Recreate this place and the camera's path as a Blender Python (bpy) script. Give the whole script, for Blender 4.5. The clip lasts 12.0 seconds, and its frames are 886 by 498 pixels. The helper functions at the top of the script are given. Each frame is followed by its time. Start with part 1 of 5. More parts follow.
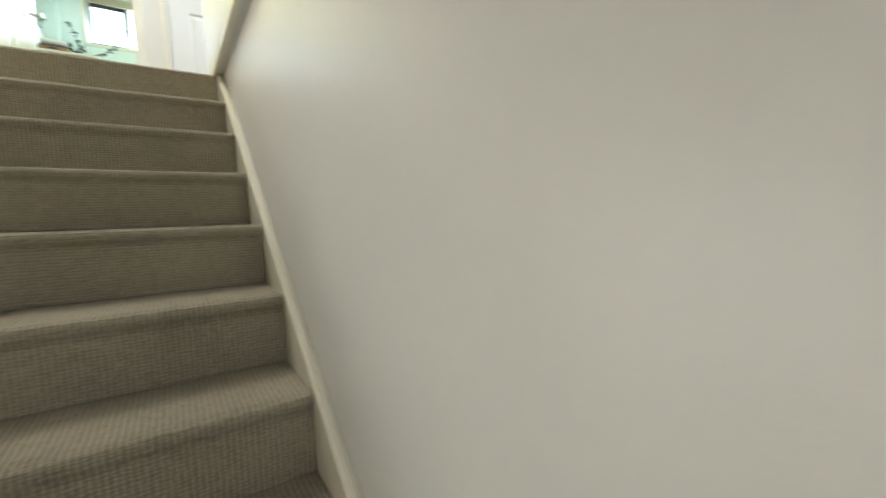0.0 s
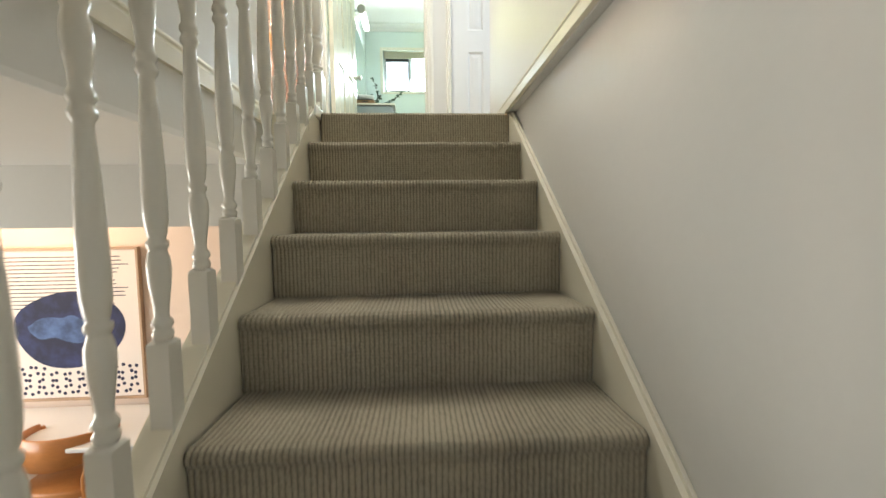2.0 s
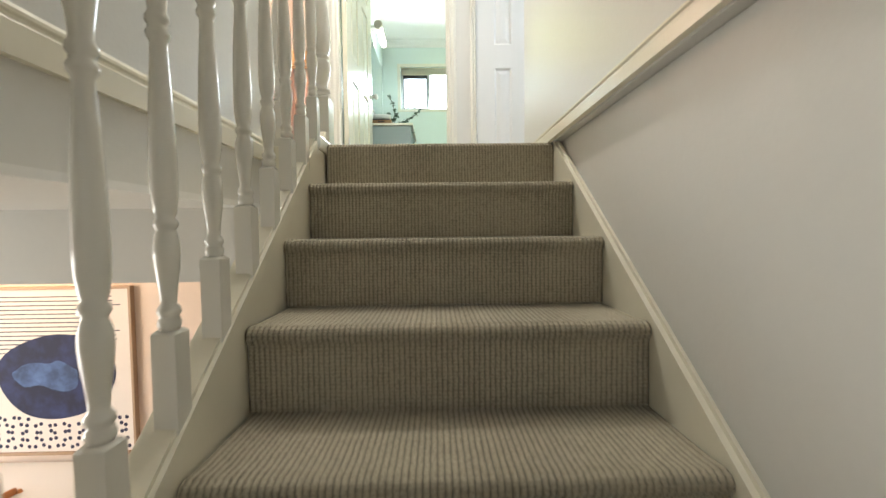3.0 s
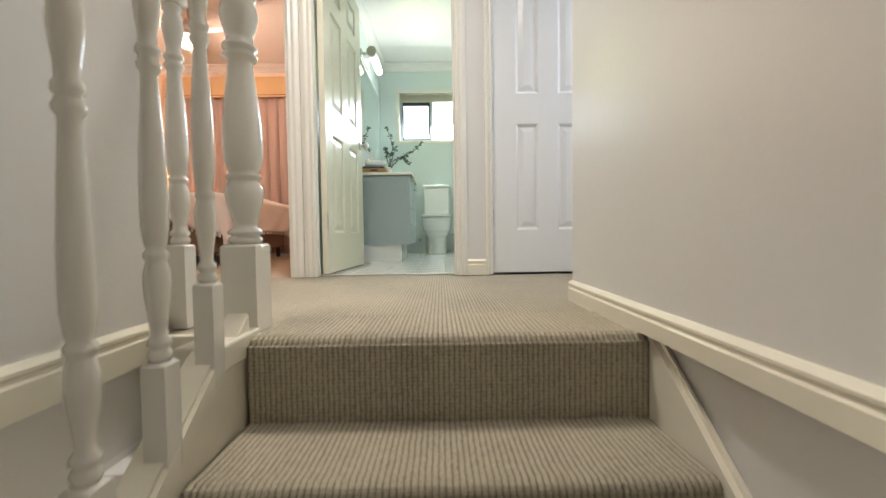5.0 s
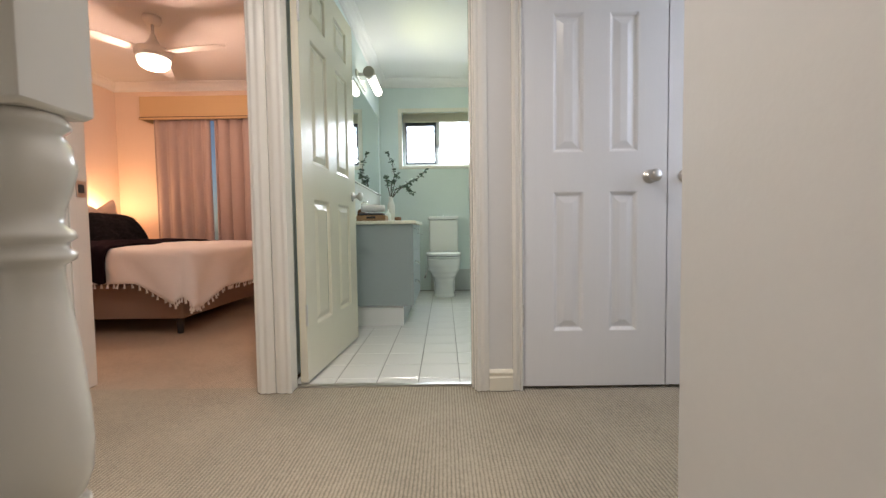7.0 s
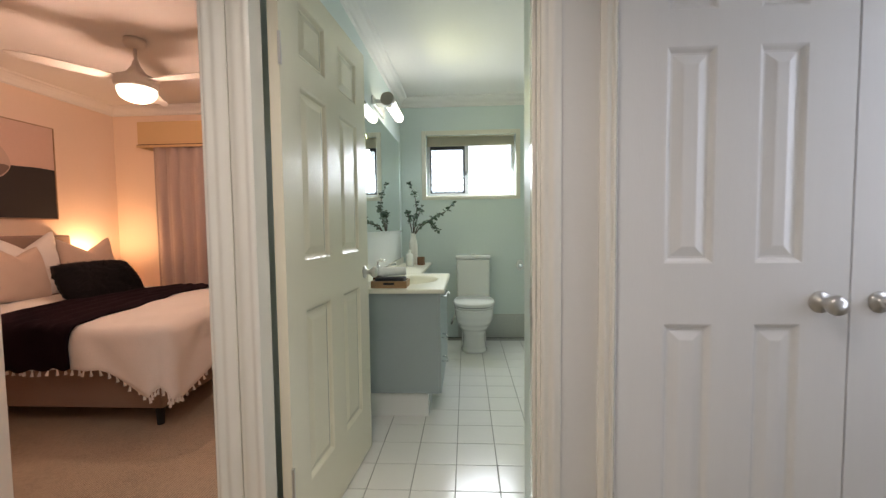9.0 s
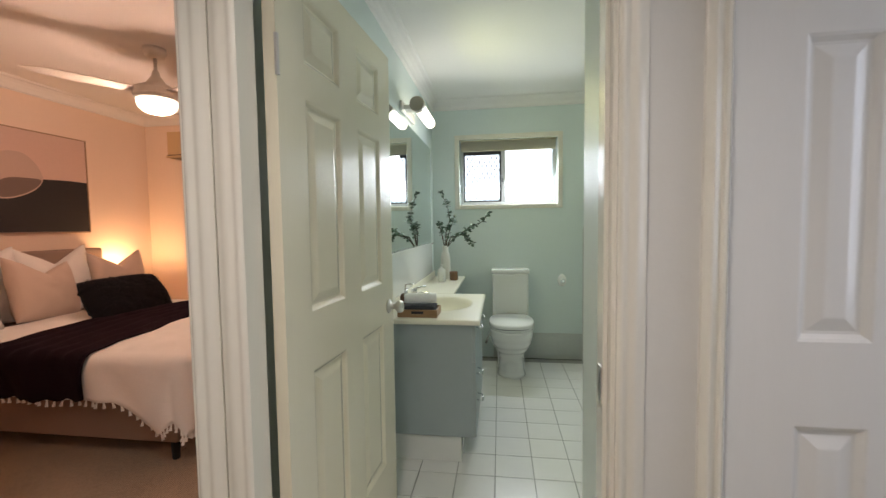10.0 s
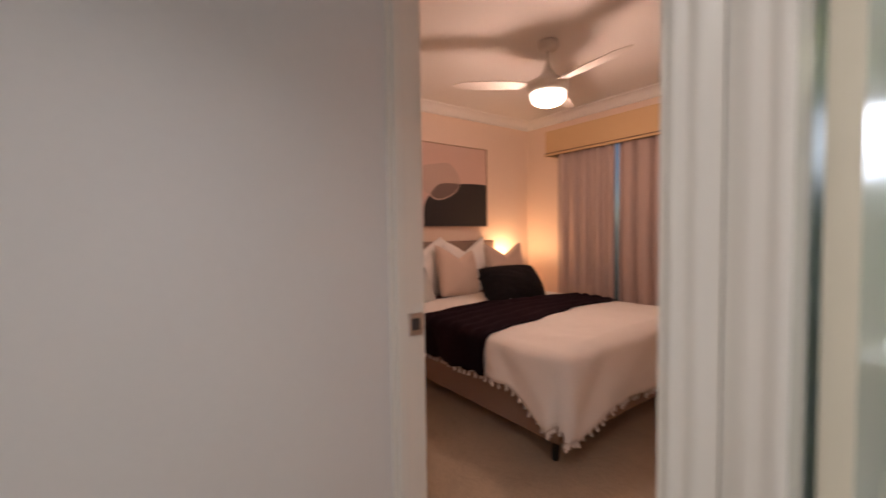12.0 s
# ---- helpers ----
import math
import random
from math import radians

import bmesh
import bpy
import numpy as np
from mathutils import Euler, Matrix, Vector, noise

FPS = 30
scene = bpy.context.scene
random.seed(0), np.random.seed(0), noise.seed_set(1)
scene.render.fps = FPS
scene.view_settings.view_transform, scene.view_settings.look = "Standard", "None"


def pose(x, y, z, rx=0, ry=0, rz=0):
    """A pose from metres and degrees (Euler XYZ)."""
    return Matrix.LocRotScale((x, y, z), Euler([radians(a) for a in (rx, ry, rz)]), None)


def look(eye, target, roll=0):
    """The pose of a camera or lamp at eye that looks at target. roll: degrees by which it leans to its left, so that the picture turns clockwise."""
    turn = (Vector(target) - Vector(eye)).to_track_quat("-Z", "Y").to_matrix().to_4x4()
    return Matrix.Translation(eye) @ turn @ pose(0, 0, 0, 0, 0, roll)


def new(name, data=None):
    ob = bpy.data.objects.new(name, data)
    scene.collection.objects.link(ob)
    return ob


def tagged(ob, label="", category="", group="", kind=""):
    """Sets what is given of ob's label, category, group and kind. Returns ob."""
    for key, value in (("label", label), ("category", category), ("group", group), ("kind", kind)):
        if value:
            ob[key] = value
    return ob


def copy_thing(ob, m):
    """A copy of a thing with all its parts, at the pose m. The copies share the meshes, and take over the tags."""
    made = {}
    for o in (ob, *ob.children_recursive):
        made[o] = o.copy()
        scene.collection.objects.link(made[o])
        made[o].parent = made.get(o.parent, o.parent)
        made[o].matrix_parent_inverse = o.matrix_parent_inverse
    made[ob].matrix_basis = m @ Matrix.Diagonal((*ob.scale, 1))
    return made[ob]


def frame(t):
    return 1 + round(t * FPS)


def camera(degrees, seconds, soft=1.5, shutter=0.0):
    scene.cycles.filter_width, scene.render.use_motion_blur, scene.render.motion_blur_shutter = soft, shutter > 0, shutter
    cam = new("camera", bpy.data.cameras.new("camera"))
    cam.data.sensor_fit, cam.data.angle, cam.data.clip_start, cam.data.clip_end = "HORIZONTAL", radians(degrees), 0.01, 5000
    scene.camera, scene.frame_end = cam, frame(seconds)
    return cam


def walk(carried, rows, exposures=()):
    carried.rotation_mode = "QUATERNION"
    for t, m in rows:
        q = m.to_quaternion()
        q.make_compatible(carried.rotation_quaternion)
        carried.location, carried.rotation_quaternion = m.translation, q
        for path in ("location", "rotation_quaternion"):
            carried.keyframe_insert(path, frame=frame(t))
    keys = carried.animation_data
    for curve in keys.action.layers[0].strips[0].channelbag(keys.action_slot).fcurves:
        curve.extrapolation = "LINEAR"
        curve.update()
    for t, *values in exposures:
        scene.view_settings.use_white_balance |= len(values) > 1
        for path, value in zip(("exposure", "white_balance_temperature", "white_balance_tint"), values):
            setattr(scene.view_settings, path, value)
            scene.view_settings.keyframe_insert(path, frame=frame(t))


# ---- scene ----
cam = camera(95.0, 12.0, soft=1.4, shutter=0.4)
EXPOSURES = ((0, 0.5, 6350, 4), (2, 0.34, 6450, 6), (4.5, 0.05, 6500, 10), (5.5, -0.28, 6550, 15), (6.5, -0.5, 6550, 18), (7, -0.6, 6550, 18), (9, -0.86, 6750, 18), (10.5, -0.94, 6750, 17), (11.4, -0.88, 6750, 25), (12, -1.1, 6450, 21))
PATH = [
    (0, (-0.245, -2.529, -0.727), (0.85, -0.867, -0.926), -1.2),
    (0.5, (-0.337, -2.495, -0.751), (0.367, -0.629, -0.904), -0.2),
    (1, (-0.421, -2.481, -0.746), (-0.015, -0.53, -0.905), -0.3),
    (1.5, (-0.459, -2.33, -0.711), (-0.234, -0.349, -0.875), -0.6),
    (2, (-0.452, -2.084, -0.532), (-0.343, -0.092, -0.677), -0.7),
    (2.5, (-0.48, -1.887, -0.445), (-0.425, 0.109, -0.556), -0.7),
    (4.5, (-0.492, -1.137, 0.071), (-0.478, 0.862, 0.011), -0.7),
    (5, (-0.482, -0.95, 0.243), (-0.468, 1.048, 0.17), -0.8),
    (5.5, (-0.523, -0.799, 0.348), (-0.504, 1.199, 0.259), -0.7),
    (6, (-0.522, -0.638, 0.481), (-0.513, 1.36, 0.388), -0.8),
    (6.5, (-0.512, -0.473, 0.658), (-0.512, 1.525, 0.563), -0.8),
    (7, (-0.513, -0.355, 0.723), (-0.52, 1.643, 0.63), -0.8),
    (9, (-0.589, 0.27, 1.169), (-0.703, 2.264, 1.062), -0.7),
    (9.5, (-0.616, 0.414, 1.182), (-0.776, 2.404, 1.066), -0.7),
    (10, (-0.617, 0.563, 1.3), (-0.893, 2.541, 1.185), -0.8),
    (10.5, (-0.692, 0.654, 1.273), (-1.164, 2.594, 1.155), -0.8),
    (11, (-0.824, 0.75, 1.245), (-1.612, 2.585, 1.133), -0.7),
    (11.5, (-0.947, 0.848, 1.241), (-2.175, 2.424, 1.141), -0.9),
    (12, (-1.066, 0.825, 1.245), (-2.679, 2.005, 1.156), -0.8),
]
walk(cam, [(t, look(e, a, r)) for t, e, a, r in PATH], EXPOSURES)

# ---- world and light ----
world = bpy.data.worlds.new("sky")
scene.world = world
world.use_nodes = True
wn = world.node_tree
sky = wn.nodes.new("ShaderNodeTexSky")
sky.sky_type = "NISHITA"
sky.sun_disc = False
sky.sun_elevation, sky.sun_rotation = radians(48), radians(200)
wn.links.new(sky.outputs[0], wn.nodes["Background"].inputs[0])
wn.nodes["Background"].inputs[1].default_value = 0.12
SUN = bpy.data.lights.new("sun", "SUN")
SUN.energy, SUN.angle, SUN.color = 2.5, radians(0.5), (1, 0.95, 0.88)
new("sun", SUN).matrix_world = look((0, -20, 22), (4, 0, 0))


def lamp(name, kind, where, target, watts, colour, size, size_y=None):
    data = bpy.data.lights.new(name, kind)
    data.energy, data.color = watts, colour
    if kind == "AREA":
        data.shape, data.size, data.size_y = "RECTANGLE", size, size_y or size
    else:
        data.shadow_soft_size = size
    ob = new(name, data)
    ob.matrix_world = look(where, target)
    return ob


lamp("bathroom_window_light", "AREA", (-0.52, 4.62, 1.78), (-0.4, 2.4, 0.1), 34, (0.82, 0.94, 1.0), 0.85, 0.5)
lamp("hall_downlight", "AREA", (-0.92, 0.62, 2.44), (-0.95, 0.56, 0), 20, (1.0, 0.94, 0.86), 0.24, 0.24).data.spread = radians(125)
# Fill light added behind the stairs, in an unseen wall opening.
lamp("stair_window_light", "AREA", (-0.7, -5.56, 0.6), (-0.7, 0, -0.4), 1.1, (0.98, 1.0, 0.93), 1.6, 2.0)
# Fill lamp added above the stairhead; no fitting is known there.
lamp("landing_downlight", "AREA", (-0.6, -0.2, 2.44), (-0.62, -0.24, 0), 9.5, (1.0, 0.96, 0.89), 0.3, 0.3)
# Cool fill added at the hall's unseen end, in an invented opening.
lamp("hall_window_light", "AREA", (1.42, 0.95, 1.5), (-2, 0.95, 0.9), 13, (0.76, 0.86, 1.0), 0.6, 1.2)
# Fill from an invented opening at the left, brightening dining room and stair wall.
lamp("dining_window_light", "AREA", (-5.03, -0.9, -1.3), (0, -0.9, -1.0), 74, (1.0, 0.97, 0.92), 2.6, 1.5)
lamp("fan_bulb", "POINT", (-2.88, 3.045, 2.0), (0, 0, 0), 48, (1.0, 0.67, 0.49), 0.07)
lamp("bedside_bulb", "POINT", (-4.2, 4.06, 0.96), (0, 0, 0), 24, (1.0, 0.60, 0.29), 0.04)
lamp("vanity_tube", "AREA", (-1.08, 3.44, 2.06), (-0.3, 3.3, 1.75), 7.5, (0.93, 1.0, 0.48), 0.07, 0.42)
# Unseen bulb added behind the beam to warm the wall; no pendant hangs there.
lamp("dining_pendant_bulb", "POINT", (-3.3, 0.5, -0.42), (0, 0, 0), 14, (1.0, 0.66, 0.40), 0.08)


# ---- materials ----
def material(name, colour, rough=0.5, metal=0.0, grain=0.0, scale=40.0, bump=0.0, bump_scale=60.0, coat=0.0, spec=0.5, stain=0.0, stain_scale=2.5, sheen=0.0, stretch=(1, 1, 1)):
    """Principled surface with two scales of variation (broad stains, fine grain) and fine relief."""
    m = bpy.data.materials.new(name)
    m.use_nodes = True
    n, l = m.node_tree.nodes, m.node_tree.links
    b = n["Principled BSDF"]
    b.inputs["Base Color"].default_value = (*colour, 1)
    b.inputs["Roughness"].default_value = rough
    b.inputs["Metallic"].default_value = metal
    b.inputs["Coat Weight"].default_value = coat
    b.inputs["Coat Roughness"].default_value = 0.12
    b.inputs["Specular IOR Level"].default_value = spec
    b.inputs["Sheen Weight"].default_value = sheen
    tc = n.new("ShaderNodeTexCoord")
    mp = n.new("ShaderNodeMapping")
    mp.inputs["Scale"].default_value = stretch
    l.new(tc.outputs["Object"], mp.inputs[0])
    if grain or stain:
        big = n.new("ShaderNodeTexNoise")
        big.inputs["Scale"].default_value, big.inputs["Detail"].default_value = stain_scale, 4
        fine = n.new("ShaderNodeTexNoise")
        fine.inputs["Scale"].default_value, fine.inputs["Detail"].default_value = scale, 3
        l.new(mp.outputs[0], big.inputs[0])
        l.new(mp.outputs[0], fine.inputs[0])
        mix = n.new("ShaderNodeMix")
        mix.data_type = "RGBA"
        ma = n.new("ShaderNodeMath")
        ma.operation = "MULTIPLY"
        ma.inputs[1].default_value = stain
        mb = n.new("ShaderNodeMath")
        mb.operation = "MULTIPLY_ADD"
        mb.inputs[1].default_value = grain
        l.new(big.outputs[0], ma.inputs[0])
        l.new(fine.outputs[0], mb.inputs[0])
        l.new(ma.outputs[0], mb.inputs[2])
        mix.inputs["A"].default_value = (*[min(1, c * (1 + 0.5 * (grain + stain))) for c in colour], 1)
        mix.inputs["B"].default_value = (*[c * 0.35 for c in colour], 1)
        l.new(mb.outputs[0], mix.inputs["Factor"])
        l.new(mix.outputs["Result"], b.inputs["Base Color"])
    if bump:
        bn = n.new("ShaderNodeTexNoise")
        bn.inputs["Scale"].default_value, bn.inputs["Detail"].default_value = bump_scale, 3
        l.new(mp.outputs[0], bn.inputs[0])
        bp = n.new("ShaderNodeBump")
        bp.inputs["Strength"].default_value, bp.inputs["Distance"].default_value = bump, 0.004
        l.new(bn.outputs[0], bp.inputs["Height"])
        l.new(bp.outputs[0], b.inputs["Normal"])
    return m


def translucent(m, colour, share):
    """Lets a share of the light through a thin cloth."""
    n, l = m.node_tree.nodes, m.node_tree.links
    sheer, mix = n.new("ShaderNodeBsdfTranslucent"), n.new("ShaderNodeMixShader")
    sheer.inputs[0].default_value = (*colour, 1)
    mix.inputs[0].default_value = share
    l.new(n["Principled BSDF"].outputs[0], mix.inputs[1])
    l.new(sheer.outputs[0], mix.inputs[2])
    l.new(mix.outputs[0], n["Material Output"].inputs[0])
    return m


def glow(name, colour, strength):
    m = bpy.data.materials.new(name)
    m.use_nodes = True
    b = m.node_tree.nodes["Principled BSDF"]
    b.inputs["Base Color"].default_value = (*colour, 1)
    b.inputs["Emission Color"].default_value = (*colour, 1)
    b.inputs["Emission Strength"].default_value = strength
    return m


def ribbed(name, colour, period, beads):
    """Loop-pile carpet: rows of beaded ribs that run along y (and up the risers)."""
    m = material(name, colour, 0.95, spec=0.15, sheen=0.15)
    n, l = m.node_tree.nodes, m.node_tree.links
    b = n["Principled BSDF"]
    geo = n.new("ShaderNodeNewGeometry")
    sep = n.new("ShaderNodeSeparateXYZ")
    l.new(geo.outputs["Position"], sep.inputs[0])

    def math_node(op, a, c=None, d=None):
        k = n.new("ShaderNodeMath")
        k.operation = op
        for i, v in enumerate((a, c, d)):
            if v is None:
                continue
            if isinstance(v, (int, float)):
                k.inputs[i].default_value = v
            else:
                l.new(v, k.inputs[i])
        return k.outputs[0]

    wob = n.new("ShaderNodeTexNoise")
    wob.inputs["Scale"].default_value = 35
    l.new(geo.outputs["Position"], wob.inputs[0])
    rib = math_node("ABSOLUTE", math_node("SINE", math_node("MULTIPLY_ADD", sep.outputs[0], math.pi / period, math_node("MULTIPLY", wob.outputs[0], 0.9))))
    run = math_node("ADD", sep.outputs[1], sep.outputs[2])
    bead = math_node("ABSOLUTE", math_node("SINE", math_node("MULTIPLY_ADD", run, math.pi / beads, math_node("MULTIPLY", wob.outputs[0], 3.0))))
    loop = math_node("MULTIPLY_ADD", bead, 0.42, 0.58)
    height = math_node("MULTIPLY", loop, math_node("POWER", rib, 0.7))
    # Colour follows pile height, so grooves between loops are painted darker, as if shaded.
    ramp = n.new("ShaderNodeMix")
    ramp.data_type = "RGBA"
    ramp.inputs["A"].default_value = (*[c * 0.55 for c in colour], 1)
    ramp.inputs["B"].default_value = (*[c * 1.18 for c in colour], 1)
    broad = n.new("ShaderNodeTexNoise")
    broad.inputs["Scale"].default_value, broad.inputs["Detail"].default_value = 3.0, 3
    speck = n.new("ShaderNodeTexNoise")
    speck.inputs["Scale"].default_value, speck.inputs["Detail"].default_value = 170, 2
    for k in (broad, speck):
        l.new(geo.outputs["Position"], k.inputs[0])
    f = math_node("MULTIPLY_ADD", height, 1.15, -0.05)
    f = math_node("MULTIPLY_ADD", math_node("SUBTRACT", broad.outputs[0], 0.5), 0.9, f)
    f = math_node("MULTIPLY_ADD", math_node("SUBTRACT", speck.outputs[0], 0.5), 1.5, f)
    patch = n.new("ShaderNodeTexNoise")
    patch.inputs["Scale"].default_value, patch.inputs["Detail"].default_value = 45, 3
    l.new(geo.outputs["Position"], patch.inputs[0])
    f = math_node("MULTIPLY_ADD", math_node("SUBTRACT", patch.outputs[0], 0.5), 0.6, f)
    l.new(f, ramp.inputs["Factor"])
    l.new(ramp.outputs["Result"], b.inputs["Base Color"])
    bp = n.new("ShaderNodeBump")
    bp.inputs["Strength"].default_value, bp.inputs["Distance"].default_value = 0.8, 0.004
    l.new(height, bp.inputs["Height"])
    l.new(bp.outputs[0], b.inputs["Normal"])
    return m


PLASTER = material("wall_paint", (0.71, 0.70, 0.67), 0.40, stain=0.05, grain=0.05, bump=0.10, bump_scale=90)
CEIL = material("ceiling_paint", (0.82, 0.81, 0.79), 0.8, stain=0.06, grain=0.04, bump=0.1, bump_scale=70)
MINT = material("bathroom_paint", (0.665, 0.755, 0.73), 0.4, stain=0.08, grain=0.04, bump=0.1, bump_scale=90)
CREAM = material("bedroom_paint", (0.82, 0.67, 0.56), 0.6, stain=0.08, grain=0.04, bump=0.1, bump_scale=90)
GLOSS = material("gloss_enamel", (0.80, 0.775, 0.70), 0.2, stain=0.05, grain=0.03, scale=25, coat=0.4, bump=0.015, bump_scale=14)
DOORW = material("door_enamel", (0.80, 0.80, 0.79), 0.3, stain=0.05, grain=0.05, coat=0.35, bump=0.12, bump_scale=50, stretch=(12, 12, 0.8))
# Door enamel again, its cream tint painting in the bathroom's warm lamplight.
LAMPLITDOOR = material("lamplit_door_enamel", (0.80, 0.75, 0.60), 0.26, stain=0.05, grain=0.05, coat=0.4, bump=0.12, bump_scale=50, stretch=(12, 12, 0.8))
TRIM = material("stringer_enamel", (0.80, 0.755, 0.62), 0.32, stain=0.12, grain=0.06, scale=30, coat=0.2)
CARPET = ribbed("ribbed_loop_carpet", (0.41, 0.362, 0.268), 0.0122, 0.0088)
# Lighter copy of the hall carpet, with the bedroom's lamplight in its colour.
BEDCARPET = ribbed("lamplit_beige_carpet", (0.48, 0.39, 0.285), 0.0122, 0.0088)
TILE = material("floor_tile_glaze", (0.80, 0.80, 0.77), 0.16, stain=0.08, grain=0.04, stain_scale=5, coat=0.3)
GROUT = material("grey_grout", (0.30, 0.30, 0.28), 0.9, grain=0.3, stain=0.2)
STEEL = material("satin_steel", (0.62, 0.60, 0.57), 0.28, metal=1.0, grain=0.08, scale=80)


# ---- builders ----
def part(name, bm, mat, parent=None, label="", smooth=False, at=None):
    me = bpy.data.meshes.new(name)
    bmesh.ops.recalc_face_normals(bm, faces=bm.faces)
    bm.to_mesh(me)
    bm.free()
    for mm in mat if isinstance(mat, (list, tuple)) else (mat,):
        me.materials.append(mm)
    if smooth:
        me.polygons.foreach_set("use_smooth", [True] * len(me.polygons))
    ob = new(name, me)
    if at is not None:
        ob.matrix_basis = at
    if parent is not None:
        ob.parent = parent
    if label:
        tagged(ob, label)
    return ob


def thing(name, label, category, at=None, group=""):
    ob = new(name)
    ob.empty_display_size = 0.1
    if at is not None:
        ob.matrix_basis = at
    return tagged(ob, label, category, group, "")


def box(x0, x1, y0, y1, z0, z1, bevel=0.0, bm=None, seg=2):
    """Axis-aligned box, with its edges rounded when bevel is set; added to bm when one is given."""
    own = bmesh.new()
    bmesh.ops.create_cube(own, size=1)
    for v in own.verts:
        v.co = Vector((x0 + (v.co.x + 0.5) * (x1 - x0), y0 + (v.co.y + 0.5) * (y1 - y0), z0 + (v.co.z + 0.5) * (z1 - z0)))
    if bevel:
        bmesh.ops.bevel(own, geom=own.edges[:], offset=bevel, segments=seg, affect="EDGES", profile=0.5)
    if bm is None:
        return own
    return join(bm, own)


def join(bm, other, m=None):
    if m is not None:
        bmesh.ops.transform(other, matrix=m, verts=other.verts)
    tmp = bpy.data.meshes.new("tmp")
    other.to_mesh(tmp)
    other.free()
    bm.from_mesh(tmp)
    bpy.data.meshes.remove(tmp)
    return bm


def lathe(profile, seg=20, bm=None, m=None):
    """A turned solid about z from (radius, height) pairs."""
    own = bmesh.new()
    rings = []
    for r, z in profile:
        rings.append([own.verts.new((r * math.cos(2 * math.pi * i / seg), r * math.sin(2 * math.pi * i / seg), z)) for i in range(seg)])
    for a, c in zip(rings, rings[1:]):
        for i in range(seg):
            own.faces.new((a[i], a[(i + 1) % seg], c[(i + 1) % seg], c[i]))
    own.faces.new(rings[0][::-1])
    own.faces.new(rings[-1])
    if bm is None:
        if m is not None:
            bmesh.ops.transform(own, matrix=m, verts=own.verts)
        return own
    return join(bm, own, m)


def extrude(outline, length, m=None, bm=None):
    """A prism: the outline (a, b) pairs lie in x and z, drawn out along y by length."""
    own = bmesh.new()
    near = [own.verts.new((a, 0, b)) for a, b in outline]
    far = [own.verts.new((a, length, b)) for a, b in outline]
    n = len(outline)
    for i in range(n):
        own.faces.new((near[i], near[(i + 1) % n], far[(i + 1) % n], far[i]))
    own.faces.new(near[::-1])
    own.faces.new(far)
    if m is not None:
        bmesh.ops.transform(own, matrix=m, verts=own.verts)
    return own if bm is None else join(bm, own)


def tube(points, radius, seg=8, bm=None, taper=1.0):
    """A round bar along a polyline."""
    own = bmesh.new()
    pts = [Vector(p) for p in points]
    rings = []
    for i, p in enumerate(pts):
        d = (pts[min(i + 1, len(pts) - 1)] - pts[max(i - 1, 0)]).normalized()
        u = d.orthogonal().normalized()
        w = d.cross(u)
        if rings:
            u = (prev - d * prev.dot(d)).normalized()
            w = d.cross(u)
        prev = u
        r = radius * (1 + (taper - 1) * i / (len(pts) - 1))
        rings.append([own.verts.new(p + r * (u * math.cos(2 * math.pi * k / seg) + w * math.sin(2 * math.pi * k / seg))) for k in range(seg)])
    for a, c in zip(rings, rings[1:]):
        for k in range(seg):
            own.faces.new((a[k], a[(k + 1) % seg], c[(k + 1) % seg], c[k]))
    own.faces.new(rings[0][::-1])
    own.faces.new(rings[-1])
    return own if bm is None else join(bm, own)


def structure(name, bm, mat, label, category):
    return tagged(part(name, bm, mat), label, category, "", "structure")


def boxes(*rows):
    bm = bmesh.new()
    for r in rows:
        box(*r, bm=bm)
    return bm


# ---- plan: x to the right of the stairs, y up the stairs, z from the upper floor ----
RISE, GOING, STEPS = 0.1935, 0.264, 14
LOW = -RISE * STEPS
CEILING = 2.5
YD0, YD1 = 1.45, 1.56          # wall with the three doors
YB = 4.53                      # outer wall of bathroom and bedroom
XL, XR = -0.939, 0.0          # carpet on the stairs, at the top
TAPER = 0.0265                 # the flight narrows by this much a metre on its way down
XM = -1.265                    # bathroom side of the wall behind the mirror

# upper walls
structure("wall_doors", boxes(
    (-2.36, -2.213, YD0, YD1, 0, CEILING), (-2.213, -1.352, YD0, YD1, 2.06, CEILING), (-1.352, -1.215, YD0, YD0 + 0.058, 0, CEILING), (-1.352, -1.262, YD0 + 0.058, YD1, 0, CEILING),
    (-1.215, -0.372, YD0, YD1, 2.06, CEILING), (-0.372, -0.17, YD0, YD1, 0, CEILING), (-0.17, 1.13, YD0, YD1, 2.06, CEILING),
    (1.13, 1.4, YD0, YD1, 0, CEILING)), PLASTER, "painted plaster hall wall with three doorways", "wall")
structure("wall_hall_left", boxes((-2.36, -2.21, -0.1, YD0, -0.25, CEILING)), PLASTER, "off-white painted plaster wall of the hall", "wall")
structure("wall_stair_upper", boxes((-1.33, -1.21, -5.5, 0.11, -0.24, CEILING), (-2.21, -1.33, -0.1, 0.11, -0.25, CEILING)), PLASTER, "off-white wall above the dining room beside the stairs", "wall")
structure("wall_stair_right", boxes((0.03, 0.2, -5.5, 0.51, LOW, -0.002)), PLASTER, "smooth off-white plaster wall beside the stairs", "wall")
structure("wall_hall_right", boxes((0.0, 0.2, -5.5, 0.525, 0.0, CEILING), (0.2, 1.4, 0.4, 0.525, 0, CEILING)), PLASTER, "smooth off-white plaster wall at the landing", "wall")
